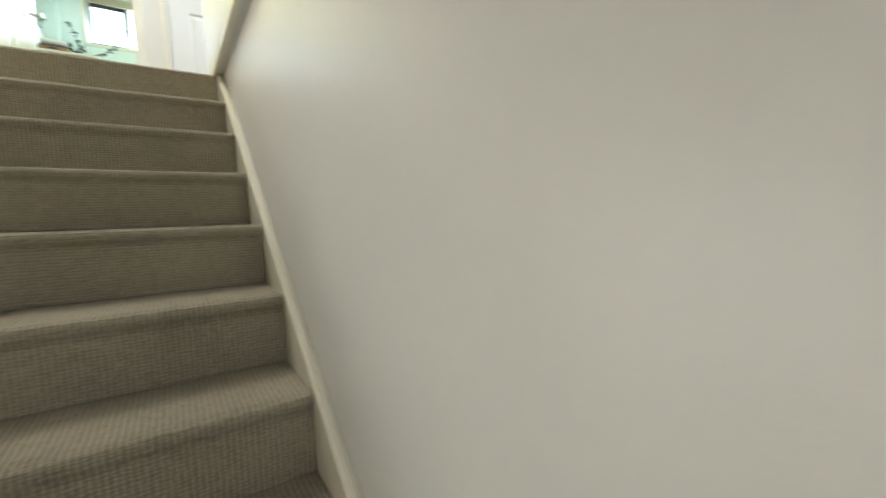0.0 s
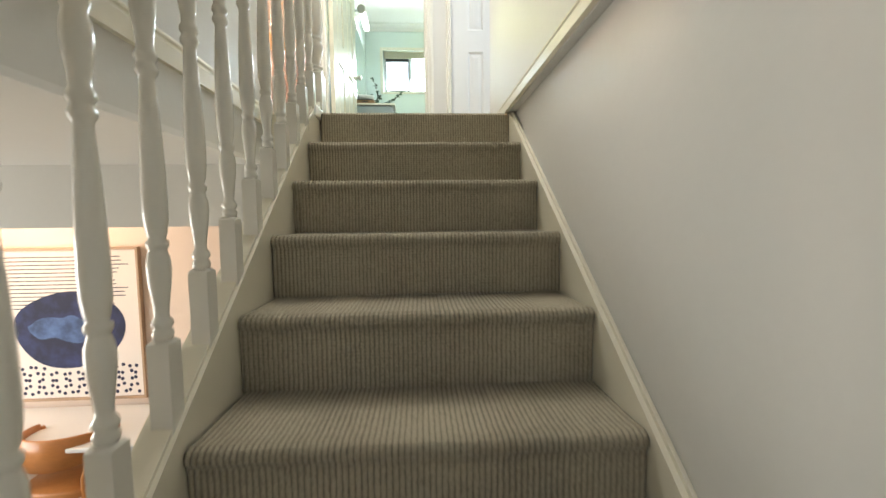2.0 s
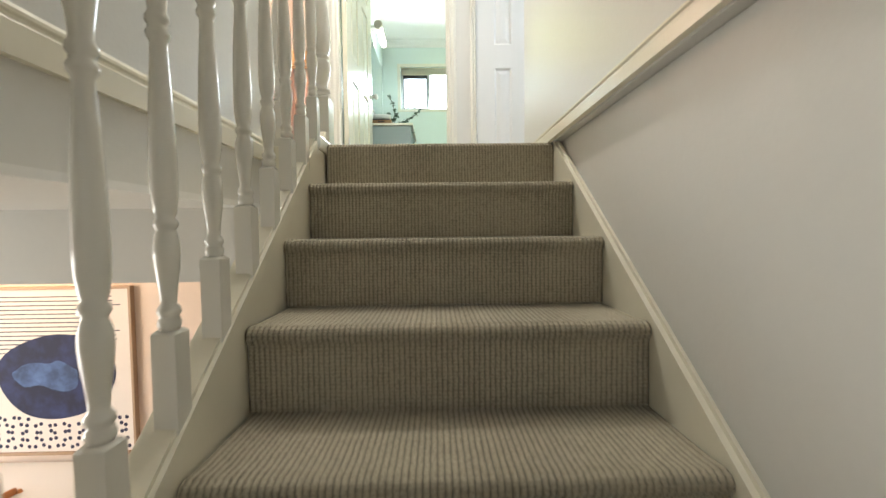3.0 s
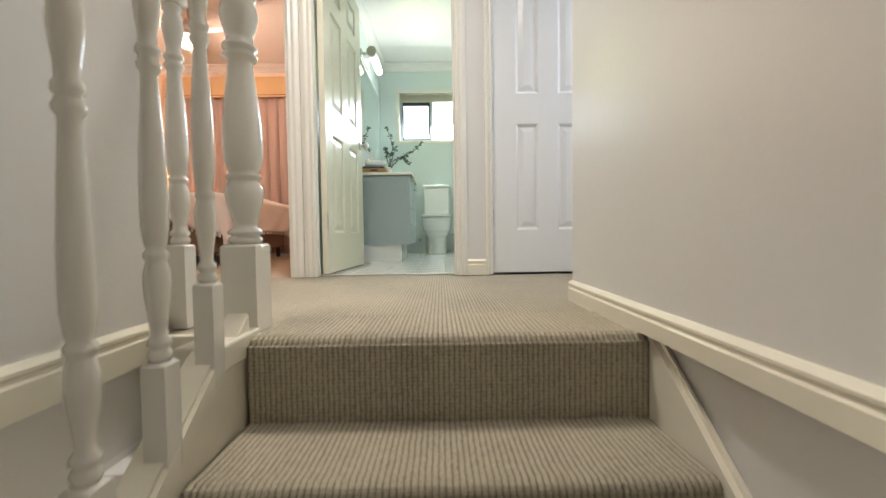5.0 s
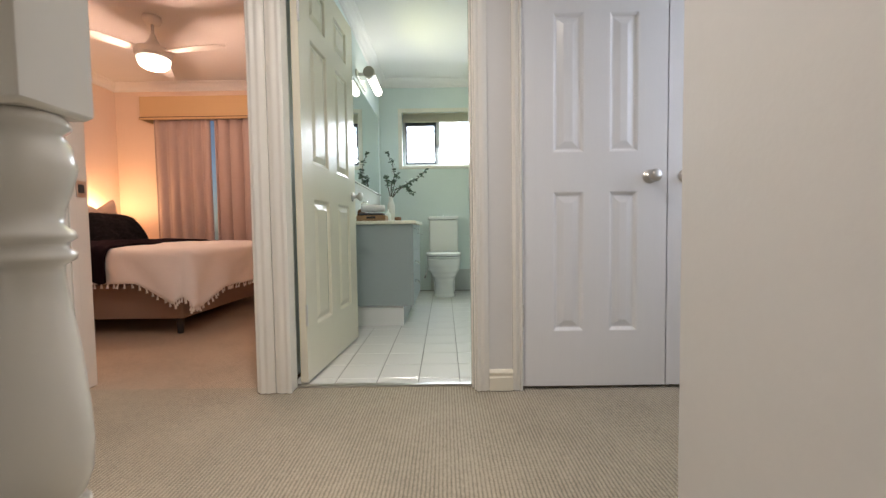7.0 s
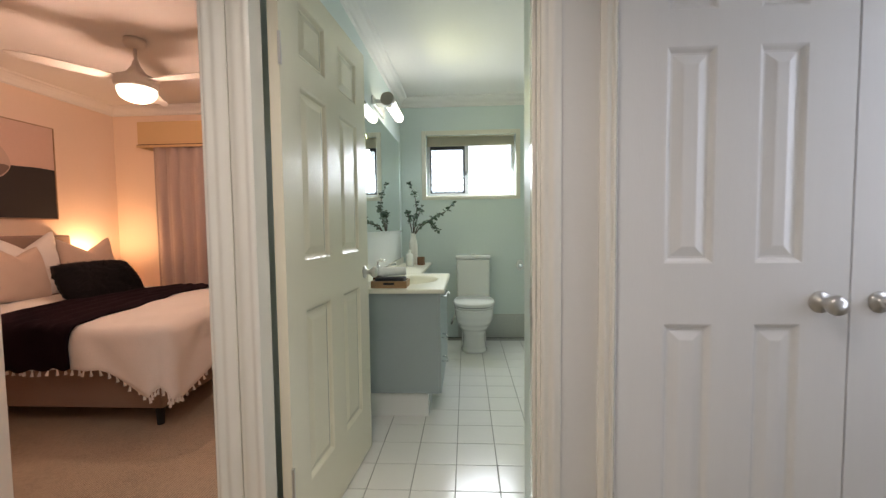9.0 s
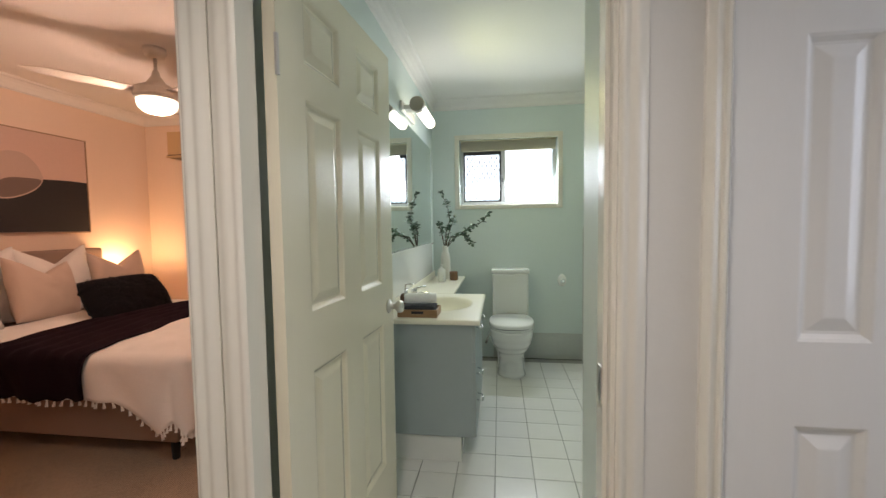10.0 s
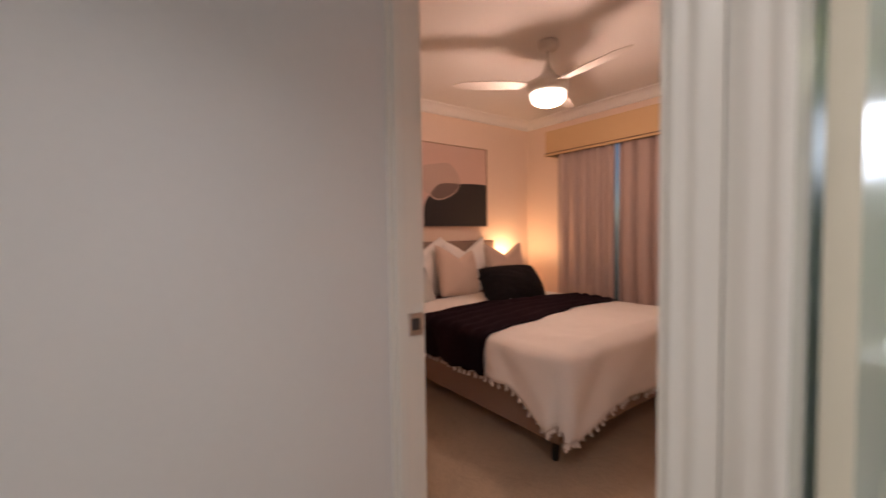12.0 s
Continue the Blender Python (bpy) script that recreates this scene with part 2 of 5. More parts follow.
structure("wall_hall_end", boxes((1.4, 1.55, 0.4, 0.65, 0, CEILING), (1.4, 1.55, 1.25, YD0, 0, CEILING), (1.4, 1.55, 0.65, 1.25, 0, 0.9), (1.4, 1.55, 0.65, 1.25, 2.1, CEILING)), PLASTER, "off-white plaster wall at the end of the hall", "wall")
structure("wall_north", boxes(
    (-4.55, -3.9, YB, YB + 0.22, 0, CEILING), (-3.9, -1.9, YB, YB + 0.22, 2.15, CEILING), (-3.9, -1.9, YB, YB + 0.22, 0, 0.35), (-1.9, -1.31, YB, YB + 0.22, 0, CEILING)), CREAM, "cream painted bedroom wall behind the curtains", "wall")
structure("wall_bathroom_window", boxes(
    (-1.31, -1.0, YB, YB + 0.22, 0, CEILING), (-1.0, -0.07, YB, YB + 0.22, 0, 1.49), (-1.0, -0.07, YB, YB + 0.22, 2.12, CEILING), (-0.07, 1.25, YB, YB + 0.22, 0, CEILING)), MINT, "pale mint bathroom wall with a small window", "wall")
structure("wall_bedroom_left", boxes((-4.55, -4.4, 1.4, YB, 0, CEILING)), CREAM, "cream painted wall behind the bed head", "wall")
structure("wall_bedroom_front", boxes((-4.4, -2.216, YD1, YD1 + 0.012, 0, CEILING), (-4.4, -2.36, YD0, YD1, 0, CEILING)), CREAM, "cream painted bedroom wall beside the door", "wall")
structure("wall_bathroom_left", boxes((XM - 0.045, XM, YD1, YB, 0, CEILING)), MINT, "pale mint bathroom wall behind the mirror", "wall")
structure("wall_bedroom_right", boxes((XM - 0.09, XM - 0.045, YD1, YB, 0, CEILING)), CREAM, "cream painted bedroom wall", "wall")
structure("wall_bathroom_right", boxes((-0.372, -0.33, YD1, 1.8, 0, CEILING), (-0.33, 1.25, 1.76, 1.8, 0, CEILING), (1.1, 1.25, 1.8, YB, 0, CEILING)), MINT, "pale mint bathroom walls beside the bath", "wall")
structure("ceiling_upper", boxes((-4.55, 1.55, -5.6, YB + 0.22, CEILING, CEILING + 0.15)), CEIL, "white plasterboard ceiling", "ceiling")

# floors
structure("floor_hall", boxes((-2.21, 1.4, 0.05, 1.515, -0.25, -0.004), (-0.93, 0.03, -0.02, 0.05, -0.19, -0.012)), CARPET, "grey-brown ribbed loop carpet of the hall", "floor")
structure("floor_bedroom", boxes((-4.4, XM - 0.09, YD1, YB, -0.25, -0.004), (-2.2, -1.352, 1.515, YD1, -0.25, -0.004)), BEDCARPET, "beige ribbed bedroom carpet, lightened for lamplight", "floor")
bath_floor = structure("floor_bathroom", boxes((XM, 1.1, 1.8, YB, -0.25, -0.006), (-1.215, -0.372, 1.515, 1.8, -0.25, -0.006)), GROUT, "grey grout bed under the bathroom tiles", "floor")

# lower room
structure("floor_dining", boxes((-5.2, 0.2, -5.5, 1.3, LOW - 0.2, LOW)), CARPET, "grey-brown carpet of the lower room", "floor")
structure("wall_dining_back", boxes((-5.2, -0.93, 1.15, 1.3, LOW, -0.25)), CREAM, "warm white dining room wall", "wall")
structure("wall_dining_left", boxes((-5.2, -5.05, -5.5, -2.4, LOW, -0.25), (-5.2, -5.05, 0.2, 1.15, LOW, -0.25), (-5.2, -5.05, -2.4, 0.2, LOW, -2.1), (-5.2, -5.05, -2.4, 0.2, -0.5, -0.25)), CREAM, "warm white dining room wall", "wall")
structure("beam_dining", boxes((-5.05, -0.95, -0.1, 0.04, -0.55, -0.258)), PLASTER, "white dropped beam across the dining room ceiling", "beam")
structure("ceiling_dining", boxes((-5.05, -1.21, -5.5, 1.15, -0.26, -0.24)), CEIL, "white dining room ceiling", "ceiling")
structure("wall_south_lower", boxes((-5.2, -1.6, -5.65, -5.5, LOW, CEILING), (0.2, 0.35, -5.65, -5.5, LOW, CEILING), (-1.6, 0.2, -5.65, -5.5, LOW, -0.6), (-1.6, 0.2, -5.65, -5.5, 1.7, CEILING)), PLASTER, "plain wall behind the stairs", "wall")

# ---- staircase ----
def stair_step():
    """One carpeted step: riser, rounded nosing and tread, with the ribs of the pile in relief."""
    bm = bmesh.new()
    prof = []
    r = 0.016
    for i in range(9):
        prof.append((0.005, -RISE + 0.004 + i * (RISE - 0.037) / 8))
    for i in range(9):
        a = math.radians(-50 + i * 140 / 8)
        prof.append((r - r * math.cos(a) - 0.004, -r + r * math.sin(a)))
    for i in range(1, 9):
        prof.append((0.02 + i * (GOING - 0.006) / 8, 0.0))
    nx = 280
    cols = []
    for i in range(nx + 1):
        x = XL + (XR - XL) * i / nx
        h = 0.0024 * abs(math.sin(math.pi * x / 0.0122))
        col = []
        for k, (y, z) in enumerate(prof):
            a, c = prof[max(k - 1, 0)], prof[min(k + 1, len(prof) - 1)]
            ty, tz = c[0] - a[0], c[1] - a[1]
            ln = math.hypot(ty, tz)
            e = h + (0.0026 + 0.6 * h if 9 <= k < 18 and k % 2 else 0.0) + 0.0012 * noise.noise((x * 9, y * 9 + z * 9, 3.1))
            col.append(bm.verts.new((x, y - tz / ln * e, z + ty / ln * e)))
        cols.append(col)
    for a, c in zip(cols, cols[1:]):
        for k in range(len(prof) - 1):
            bm.faces.new((a[k], c[k], c[k + 1], a[k + 1]))
    return bm


stairs = thing("staircase", "carpeted straight staircase with white painted stringers", "stairs")
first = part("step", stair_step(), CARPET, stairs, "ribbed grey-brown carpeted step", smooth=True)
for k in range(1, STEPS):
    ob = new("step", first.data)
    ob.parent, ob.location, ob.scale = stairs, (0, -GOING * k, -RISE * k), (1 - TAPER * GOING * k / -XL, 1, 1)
for k in range(STEPS):
    y, z = -GOING * k, -RISE * k
    sub = box(XL + 0.002 + TAPER * GOING * (k + 1), XR - 0.001, y + 0.03, 0.05 if k < 2 else y + 2 * GOING, z - RISE - 0.05, z - 0.012)
    part("tread_board", sub, TRIM, stairs)
SL = RISE / GOING
YEND = -GOING * STEPS


def sloped(x0, x1, y0, y1, up, down, bevel=0.0, taper=0.0, steep=0.0):
    """A board that follows the pitch of the stairs between y0 and y1, up and down from the nosing line."""
    bm = bmesh.new()
    vs = []
    for x in (x0, x1):
        for y, d in ((y0, -down), (y1, -down), (y1, up), (y0, up)):
            vs.append(bm.verts.new((x - taper * y, y, y * (SL + steep) + d)))
    a, c = vs[:4], vs[4:]
    bm.faces.new(a[::-1])
    bm.faces.new(c)
    for i in range(4):
        bm.faces.new((a[i], a[(i + 1) % 4], c[(i + 1) % 4], c[i]))
    if bevel:
        bmesh.ops.recalc_face_normals(bm, faces=bm.faces)
        bmesh.ops.bevel(bm, geom=bm.edges[:], offset=bevel, segments=2, affect="EDGES")
    return bm


part("wall_stringer", sloped(0.001, 0.0295, YEND, 0.0, 0.034, 0.32, 0.012), TRIM, stairs, "cream painted skirting along the wall")
part("outer_stringer", sloped(-0.995, -0.9415, YEND, 0.02, 0.047, 0.34, 0.003, TAPER), TRIM, stairs, "cream painted outer stringer")
part("capping", sloped(-1.004, -0.934, YEND, -0.112, 0.108, -0.0475, 0.009, TAPER, 0.02), TRIM, stairs, "cream painted rounded capping under the balusters")
part("landing_capping", box(-1.03, -0.932, -0.128, 0.06, -0.04, 0.018, 0.006), TRIM, stairs, "flat cream board at the head of the capping")
part("underside", sloped(-0.99, 0.02, YEND, 0.0, -0.33, 0.36), PLASTER, stairs)

# ---- balustrade ----
BAL = ((0.019, 0.0), (0.0215, 0.006), (0.0225, 0.012), (0.020, 0.018), (0.017, 0.022), (0.0225, 0.028), (0.0215, 0.036), (0.015, 0.044), (0.0155, 0.056),
       (0.0185, 0.08), (0.0225, 0.105), (0.0248, 0.13), (0.024, 0.15), (0.019, 0.166), (0.018, 0.170), (0.0225, 0.176), (0.0225, 0.184), (0.017, 0.190),
       (0.0205, 0.20), (0.0245, 0.225), (0.0255, 0.26), (0.0245, 0.31), (0.0215, 0.38), (0.0175, 0.44), (0.0155, 0.475), (0.016, 0.483),
       (0.0215, 0.490), (0.0225, 0.497), (0.018, 0.504), (0.018, 0.510), (0.0225, 0.516), (0.0215, 0.524), (0.0165, 0.532),
       (0.0175, 0.55), (0.0215, 0.575), (0.0245, 0.60), (0.0225, 0.625), (0.018, 0.64), (0.0225, 0.648), (0.0215, 0.656), (0.019, 0.662))


def turned(bm, profile, wide, z0, length, foot, top, slim=1.0):
    """A turned spindle between two square blocks. foot and top: the blocks' far ends, as heights at the near and far edge."""
    s = length / profile[-1][1]
    lathe([(r * slim * wide / 0.045, z0 + z * s) for r, z in profile], 20, bm)
    for z, ends, up in ((z0, foot, False), (z0 + length, top, True)):
        h = wide / 2
        own = bmesh.new()
        c = 0.006 if up else -0.006
        flat = [own.verts.new((x * (h - 0.006), y * (h - 0.006), z)) for x, y in ((-1, -1), (1, -1), (1, 1), (-1, 1))]
        edge = [own.verts.new((x * h, y * h, z + c)) for x, y in ((-1, -1), (1, -1), (1, 1), (-1, 1))]
        end = [own.verts.new((x * h, y * h, ends[0] if y < 0 else ends[1])) for x, y in ((-1, -1), (1, -1), (1, 1), (-1, 1))]
        own.faces.new(flat)
        own.faces.new(end)
        for a, d in ((flat, edge), (edge, end)):
            for i in range(4):
                own.faces.new((a[i], a[(i + 1) % 4], d[(i + 1) % 4], d[i]))
        bmesh.ops.recalc_face_normals(own, faces=own.faces)
        join(bm, own)
    return bm


rail = thing("balustrade", "glossy cream balustrade with turned timber balusters", "balustrade")
bm = turned(bmesh.new(), BAL, 0.039, 0.195, 0.64, (0.0 - 0.0195 * SL, 0.0 + 0.0195 * SL), (0.91 - 0.0195 * SL, 0.91 + 0.0195 * SL), 0.92)
bal = part("baluster", bm, GLOSS, rail, smooth=False)
for p in bal.data.polygons:
    p.use_smooth = len(p.vertices) == 4 and abs(p.normal.z) < 0.98 and p.area < 0.0006
ys = [-0.135 - 0.149 * k for k in range(24)]


def bal_x(y):
    return -0.952 - 0.02 * y


def bal_z(y):
    return y * SL + max(0.0, 0.06 + 0.02 * y)


bal.location = (bal_x(ys[0]), ys[0], bal_z(ys[0]))
for y in ys[1:]:
    ob = new("baluster", bal.data)
    ob.parent, ob.location = rail, (bal_x(y), y, bal_z(y))
newel = part("newel_post", turned(bmesh.new(), BAL, 0.088, 0.225, 0.635, (0.0, 0.0), (1.12, 1.12), 0.96), GLOSS, rail, "square newel post with a turned middle")
newel.location = (-0.985, 0.105, 0)
for p in newel.data.polygons:
    p.use_smooth = len(p.vertices) == 4 and abs(p.normal.z) < 0.98 and p.area < 0.0025
half = new("baluster", newel.data)
half.parent, half.location, half.scale = rail, (-1.185, 0.155, 0), (0.57, 0.57, 1.0)
part("handrail", sloped(-0.987, -0.917, YEND, 0.06, 1.05, -0.935, 0.012, 0.02, 0.015), GLOSS, rail, "moulded cream handrail")
part("newel_cap", lathe([(0.03, 1.12), (0.062, 1.125), (0.062, 1.14), (0.04, 1.16), (0.045, 1.19), (0.02, 1.22)], 20, m=Matrix.Translation((-0.985, 0.105, 0))), GLOSS, rail)
part("return_rail", box(-1.165, -1.028, 0.108, 0.148, 0.92, 0.975, 0.01), GLOSS, rail)
part("return_base", box(-1.192, -0.93, 0.032, 0.058, -0.24, 0.004, 0.003), TRIM, rail)


# ---- skirting boards and architraves ----
SKIRT = ((0, 0), (0.017, 0), (0.017, 0.058), (0.013, 0.064), (0.013, 0.07), (0.016, 0.075), (0.016, 0.082), (0.006, 0.094), (0, 0.094))


def skirting(x0, y0, x1, y1, z=0.0, parent=None, profile=SKIRT):
    """A moulded board from one point of the plan to the other; it stands proud to the right of that way."""
    d = Vector((x1 - x0, y1 - y0, 0))
    m = Matrix.Translation((x0, y0, z)) @ Matrix.Rotation(math.atan2(d.y, d.x) - math.pi / 2, 4, "Z")
    return structure("baseboard", extrude(profile, d.length, m), TRIM, "cream painted moulded baseboard", "baseboard")


skirting(0.0, 0.525, 0.0, 0.0, -0.006, profile=[(a, b * 0.8) for a, b in SKIRT])
skirting(0.0, 0.0, 0.0, -5.5, -0.006, profile=[(a, max(0.012, b * 0.8)) for a, b in SKIRT])
skirting(1.4, 0.525, 0.0, 0.525, -0.006, profile=[(a, b * 0.8) for a, b in SKIRT])
skirting(-2.21, 0.11, -2.21, YD0 - 0.002, 0)
skirting(-1.21, -5.5, -1.21, 0.11, -0.06)
skirting(-1.21, 0.11, -2.19, 0.11, 0)

# ---- doors and joinery ----
def door_leaf(w, h, t, columns, rows):
    """A moulded six-panel leaf: x 0 to w, y -t to 0, z 0 to h; columns and rows give the panels' edges."""
    bm = bmesh.new()
    xs = [0, *[v for c in columns for v in c], w]
    zs = [0, *[v for c in rows for v in c], h]
    cells = {(a, b) for a in range(1, len(xs) - 1, 2) for b in range(1, len(zs) - 1, 2)}
    for y, s in ((-t, 1), (0.0, -1)):
        grid = {(i, k): bm.verts.new((x, y, z)) for i, x in enumerate(xs) for k, z in enumerate(zs)}
        for i in range(len(xs) - 1):
            for k in range(len(zs) - 1):
                q = [grid[i, k], grid[i + 1, k], grid[i + 1, k + 1], grid[i, k + 1]]
                if (i, k) not in cells:
                    bm.faces.new(q)
                    continue
                ring = q
                for inset, depth in ((0.006, 0.003), (0.014, 0.011), (0.02, 0.0115), (0.046, 0.0035), (0.05, 0.003)):
                    x0, x1, z0, z1 = xs[i] + inset, xs[i + 1] - inset, zs[k] + inset, zs[k + 1] - inset
                    nxt = [bm.verts.new((a, y + s * depth, b)) for a, b in ((x0, z0), (x1, z0), (x1, z1), (x0, z1))]
                    for e in range(4):
                        bm.faces.new((ring[e], ring[(e + 1) % 4], nxt[(e + 1) % 4], nxt[e]))
                    ring = nxt
                bm.faces.new(ring)
    for a, b in (((0, 0), (w, 0)), ((w, 0), (w, h)), ((w, h), (0, h)), ((0, h), (0, 0))):
        vs = [bm.verts.new(c) for c in ((a[0], -t, a[1]), (b[0], -t, b[1]), (b[0], 0, b[1]), (a[0], 0, a[1]))]
        bm.faces.new(vs)
    bmesh.ops.remove_doubles(bm, verts=bm.verts, dist=1e-5)
    return bm


ROWS = ((0.25, 0.872), (1.046, 1.647), (1.745, 1.935))
KNOB = ((0.0, 0.0), (0.031, 0.0), (0.031, 0.004), (0.026, 0.009), (0.013, 0.012), (0.0125, 0.03), (0.018, 0.036), (0.026, 0.044), (0.028, 0.054), (0.024, 0.064), (0.012, 0.069), (0.0, 0.07))


def door(name, label, w, columns, at, knob_x, both, hinge_x, paint):
    d = thing(name, label, "door", at)
    d["kind"] = "structure"
    part("leaf", door_leaf(w, 2.03, 0.036, columns, ROWS), paint, d)
    for side in (-1, 1) if both else (-1,):
        m = Matrix.Translation((knob_x, -0.036 if side < 0 else 0.0, 0.935)) @ Matrix.Rotation(math.pi / 2 * (1 if side < 0 else -1), 4, "X")
        part("door_knob", lathe(KNOB, 24, m=m), STEEL, d, "round satin steel knob on a rose", smooth=True)
    for z in (0.32, 1.72):
        part("hinge", lathe([(0.006, 0), (0.006, 0.1)], 10, m=Matrix.Translation((hinge_x, -0.038, z - 0.05))), STEEL, d, "steel butt hinge")
    return d


LINEN = ((0.138, 0.272), (0.386, 0.512))
door("door_linen", "white moulded six-panel cupboard door, closed", 0.64, LINEN, pose(-0.166, YD0 + 0.04, 0.012), 0.564, False, 0.0, DOORW)
door("door_linen", "white moulded six-panel cupboard door, closed", 0.64, LINEN, pose(0.48, YD0 + 0.04, 0.012), 0.075, False, 0.64, DOORW)
door("door_bathroom", "moulded six-panel door tinted cream for lamplight, open into the bathroom", 0.825, ((0.13, 0.345), (0.48, 0.695)), pose(-1.2, 1.534, 0.012, 0, 0, 85.6), 0.765, True, 0.0, LAMPLITDOOR)

ARCH = ((0, 0), (0.014, 0), (0.019, 0.006), (0.019, 0.014), (0.013, 0.02), (0.013, 0.026), (0.017, 0.032), (0.018, 0.042), (0.012, 0.05), (0.009, 0.062), (0.0, 0.062))


def architrave(x, z1, way, wide, y=YD0, face=-1, parent_label="white gloss moulded architrave"):
    """An upright moulded board whose inner edge stands at x and which widens along way."""
    s = wide / 0.062
    bm = bmesh.new()
    a = [bm.verts.new((x + way * b * s, y + face * d, 0)) for d, b in ARCH]
    c = [bm.verts.new((x + way * b * s, y + face * d, z1)) for d, b in ARCH]
    n = len(ARCH)
    for i in range(n):
        bm.faces.new((a[i], a[(i + 1) % n], c[(i + 1) % n], c[i]))
    bm.faces.new(a)
    bm.faces.new(c)
    ob = structure("architrave", bm, GLOSS, parent_label, "architrave")
    ob.data.polygons.foreach_set("use_smooth", [True] * len(ob.data.polygons))
    ob.data.set_sharp_from_angle(angle=radians(48))
    return ob


for x, way, wide in ((-1.352, 1, 0.07), (-1.207, -1, 0.07), (-0.377, 1, 0.058), (-0.168, -1, 0.045), (1.132, 1, 0.062)):
    architrave(x, 2.1, way, wide)
structure("architrave_head", boxes((-2.2, -1.282, YD0 - 0.017, YD0, 2.07, 2.13), (-1.277, -0.319, YD0 - 0.017, YD0, 2.101, 2.13), (-0.213, 1.19, YD0 - 0.017, YD0, 2.101, 2.13)), GLOSS, "white gloss door head trim", "architrave")
for r in ((-1.367, -1.353, YD0 - 0.004, YD1 + 0.008, 0, 2.06), (-2.212, -2.2, YD0 - 0.004, YD1 + 0.014, 0, 2.06), (-2.2, -2.19, YD0 + 0.015, YD0 + 0.05, 0, 2.05)):
    structure("jamb_bedroom", box(*r, 0.002), GLOSS, "white painted bedroom door jamb", "jamb")
for r in ((-1.214, -1.208, YD0 - 0.004, YD0 + 0.062, 0, 2.06), (-0.386, -0.3725, YD0 - 0.004, YD1 + 0.008, 0, 2.06), (-0.396, -0.386, YD0 + 0.02, YD0 + 0.06, 0, 2.05)):
    structure("jamb_bathroom", box(*r, 0.002), GLOSS, "white painted bathroom door jamb", "jamb")
structure("threshold", box(-1.208, -0.386, 1.505, 1.535, -0.004, 0.006, 0.003), STEEL, "metal threshold strip at the bathroom door", "threshold")
skirting(-0.319, YD0, -0.213, YD0)
skirting(1.19, YD0, 1.4, YD0)
plate = thing("strike_plate", "small steel strike plate let into the bedroom jamb", "strike plate")
part("plate", box(-2.2, -2.197, 1.512, 1.566, 0.90, 0.975, 0.001), STEEL, plate)
# No recess: a dark block on the plate paints the shade of the latch hole.
part("latch_hole", box(-2.1968, -2.1955, 1.522, 1.552, 0.918, 0.957), material("hole_shade_dark", (0.05, 0.05, 0.05), 0.7), plate)
plate2 = thing("strike_plate", "small steel strike plate let into the bathroom jamb", "strike plate")
part("plate", box(-0.3985, -0.396, 1.475, 1.505, 0.90, 0.985, 0.001), STEEL, plate2)

# cornices
COVE = [(0, 0), (0.09, 0), (0.082, -0.012), *[(0.082 - 0.07 * math.sin(a), -0.012 - 0.07 * (1 - math.cos(a))) for a in (0.4, 0.8, 1.2, 1.57)], (0.0, -0.092)]


def cornice(x0, y0, x1, y1):
    d = Vector((x1 - x0, y1 - y0, 0))
    m = Matrix.Translation((x0, y0, CEILING - 0.001)) @ Matrix.Rotation(math.atan2(d.y, d.x) - math.pi / 2, 4, "Z")
    structure("cornice", extrude(COVE, d.length, m), CEIL, "white coved plaster cornice", "cornice")


cornice(XM, YB, 1.1, YB)
cornice(XM, 1.8, XM, YB)
cornice(1.1, YB, 1.1, 1.8)
cornice(-4.4, YB, XM - 0.09, YB)
cornice(-4.4, YD1 + 0.012, -4.4, YB)
cornice(XM - 0.09, YB, XM - 0.09, YD1)

# ---- bathroom ----
WHITE = material("sanitary_china", (0.82, 0.83, 0.80), 0.12, stain=0.04, coat=0.5)
LAMINATE = material("grey_laminate", (0.36, 0.42, 0.43), 0.45, stain=0.12, grain=0.06)
STONE = material("cast_marble", (0.82, 0.79, 0.66), 0.32, stain=0.05, coat=0.15)
CHROME = material("chrome", (0.8, 0.8, 0.8), 0.08, metal=1.0)
GREYTILE = material("grey_wall_tile", (0.50, 0.53, 0.51), 0.3, stain=0.2, grain=0.15, scale=60, stain_scale=6)
WALLGROUT = material("pale_wall_grout", (0.52, 0.54, 0.52), 0.9, grain=0.2)
TOWEL = material("white_towelling", (0.86, 0.86, 0.85), 0.95, grain=0.12, scale=220, bump=0.7, bump_scale=260, spec=0.1, sheen=0.3)
DARKTOWEL = material("charcoal_towelling", (0.05, 0.05, 0.06), 0.95, grain=0.3, scale=220, bump=0.7, bump_scale=260, spec=0.1, sheen=0.2)
TIMBER = material("oak_tray", (0.38, 0.22, 0.11), 0.5, grain=0.5, scale=30, stain=0.2, stretch=(1, 8, 8))
ALU = material("white_aluminium", (0.75, 0.77, 0.78), 0.35)
DARKALU = material("dark_screen_frame", (0.06, 0.065, 0.07), 0.4)
BLIND = material("roman_blind_cloth", (0.78, 0.74, 0.61), 0.9, grain=0.15, scale=150)
BLIND = translucent(BLIND, (0.85, 0.80, 0.62), 0.6)
LEAFG = material("eucalypt_leaf", (0.05, 0.10, 0.06), 0.5, grain=0.3, stain=0.3, stain_scale=12)
TWIG = material("dark_twig", (0.08, 0.06, 0.04), 0.8, grain=0.3)
GLASS = bpy.data.materials.new("window_glass")
GLASS.use_nodes = True
GLASS.node_tree.nodes["Principled BSDF"].inputs["Transmission Weight"].default_value = 1.0
GLASS.node_tree.nodes["Principled BSDF"].inputs["Roughness"].default_value = 0.05
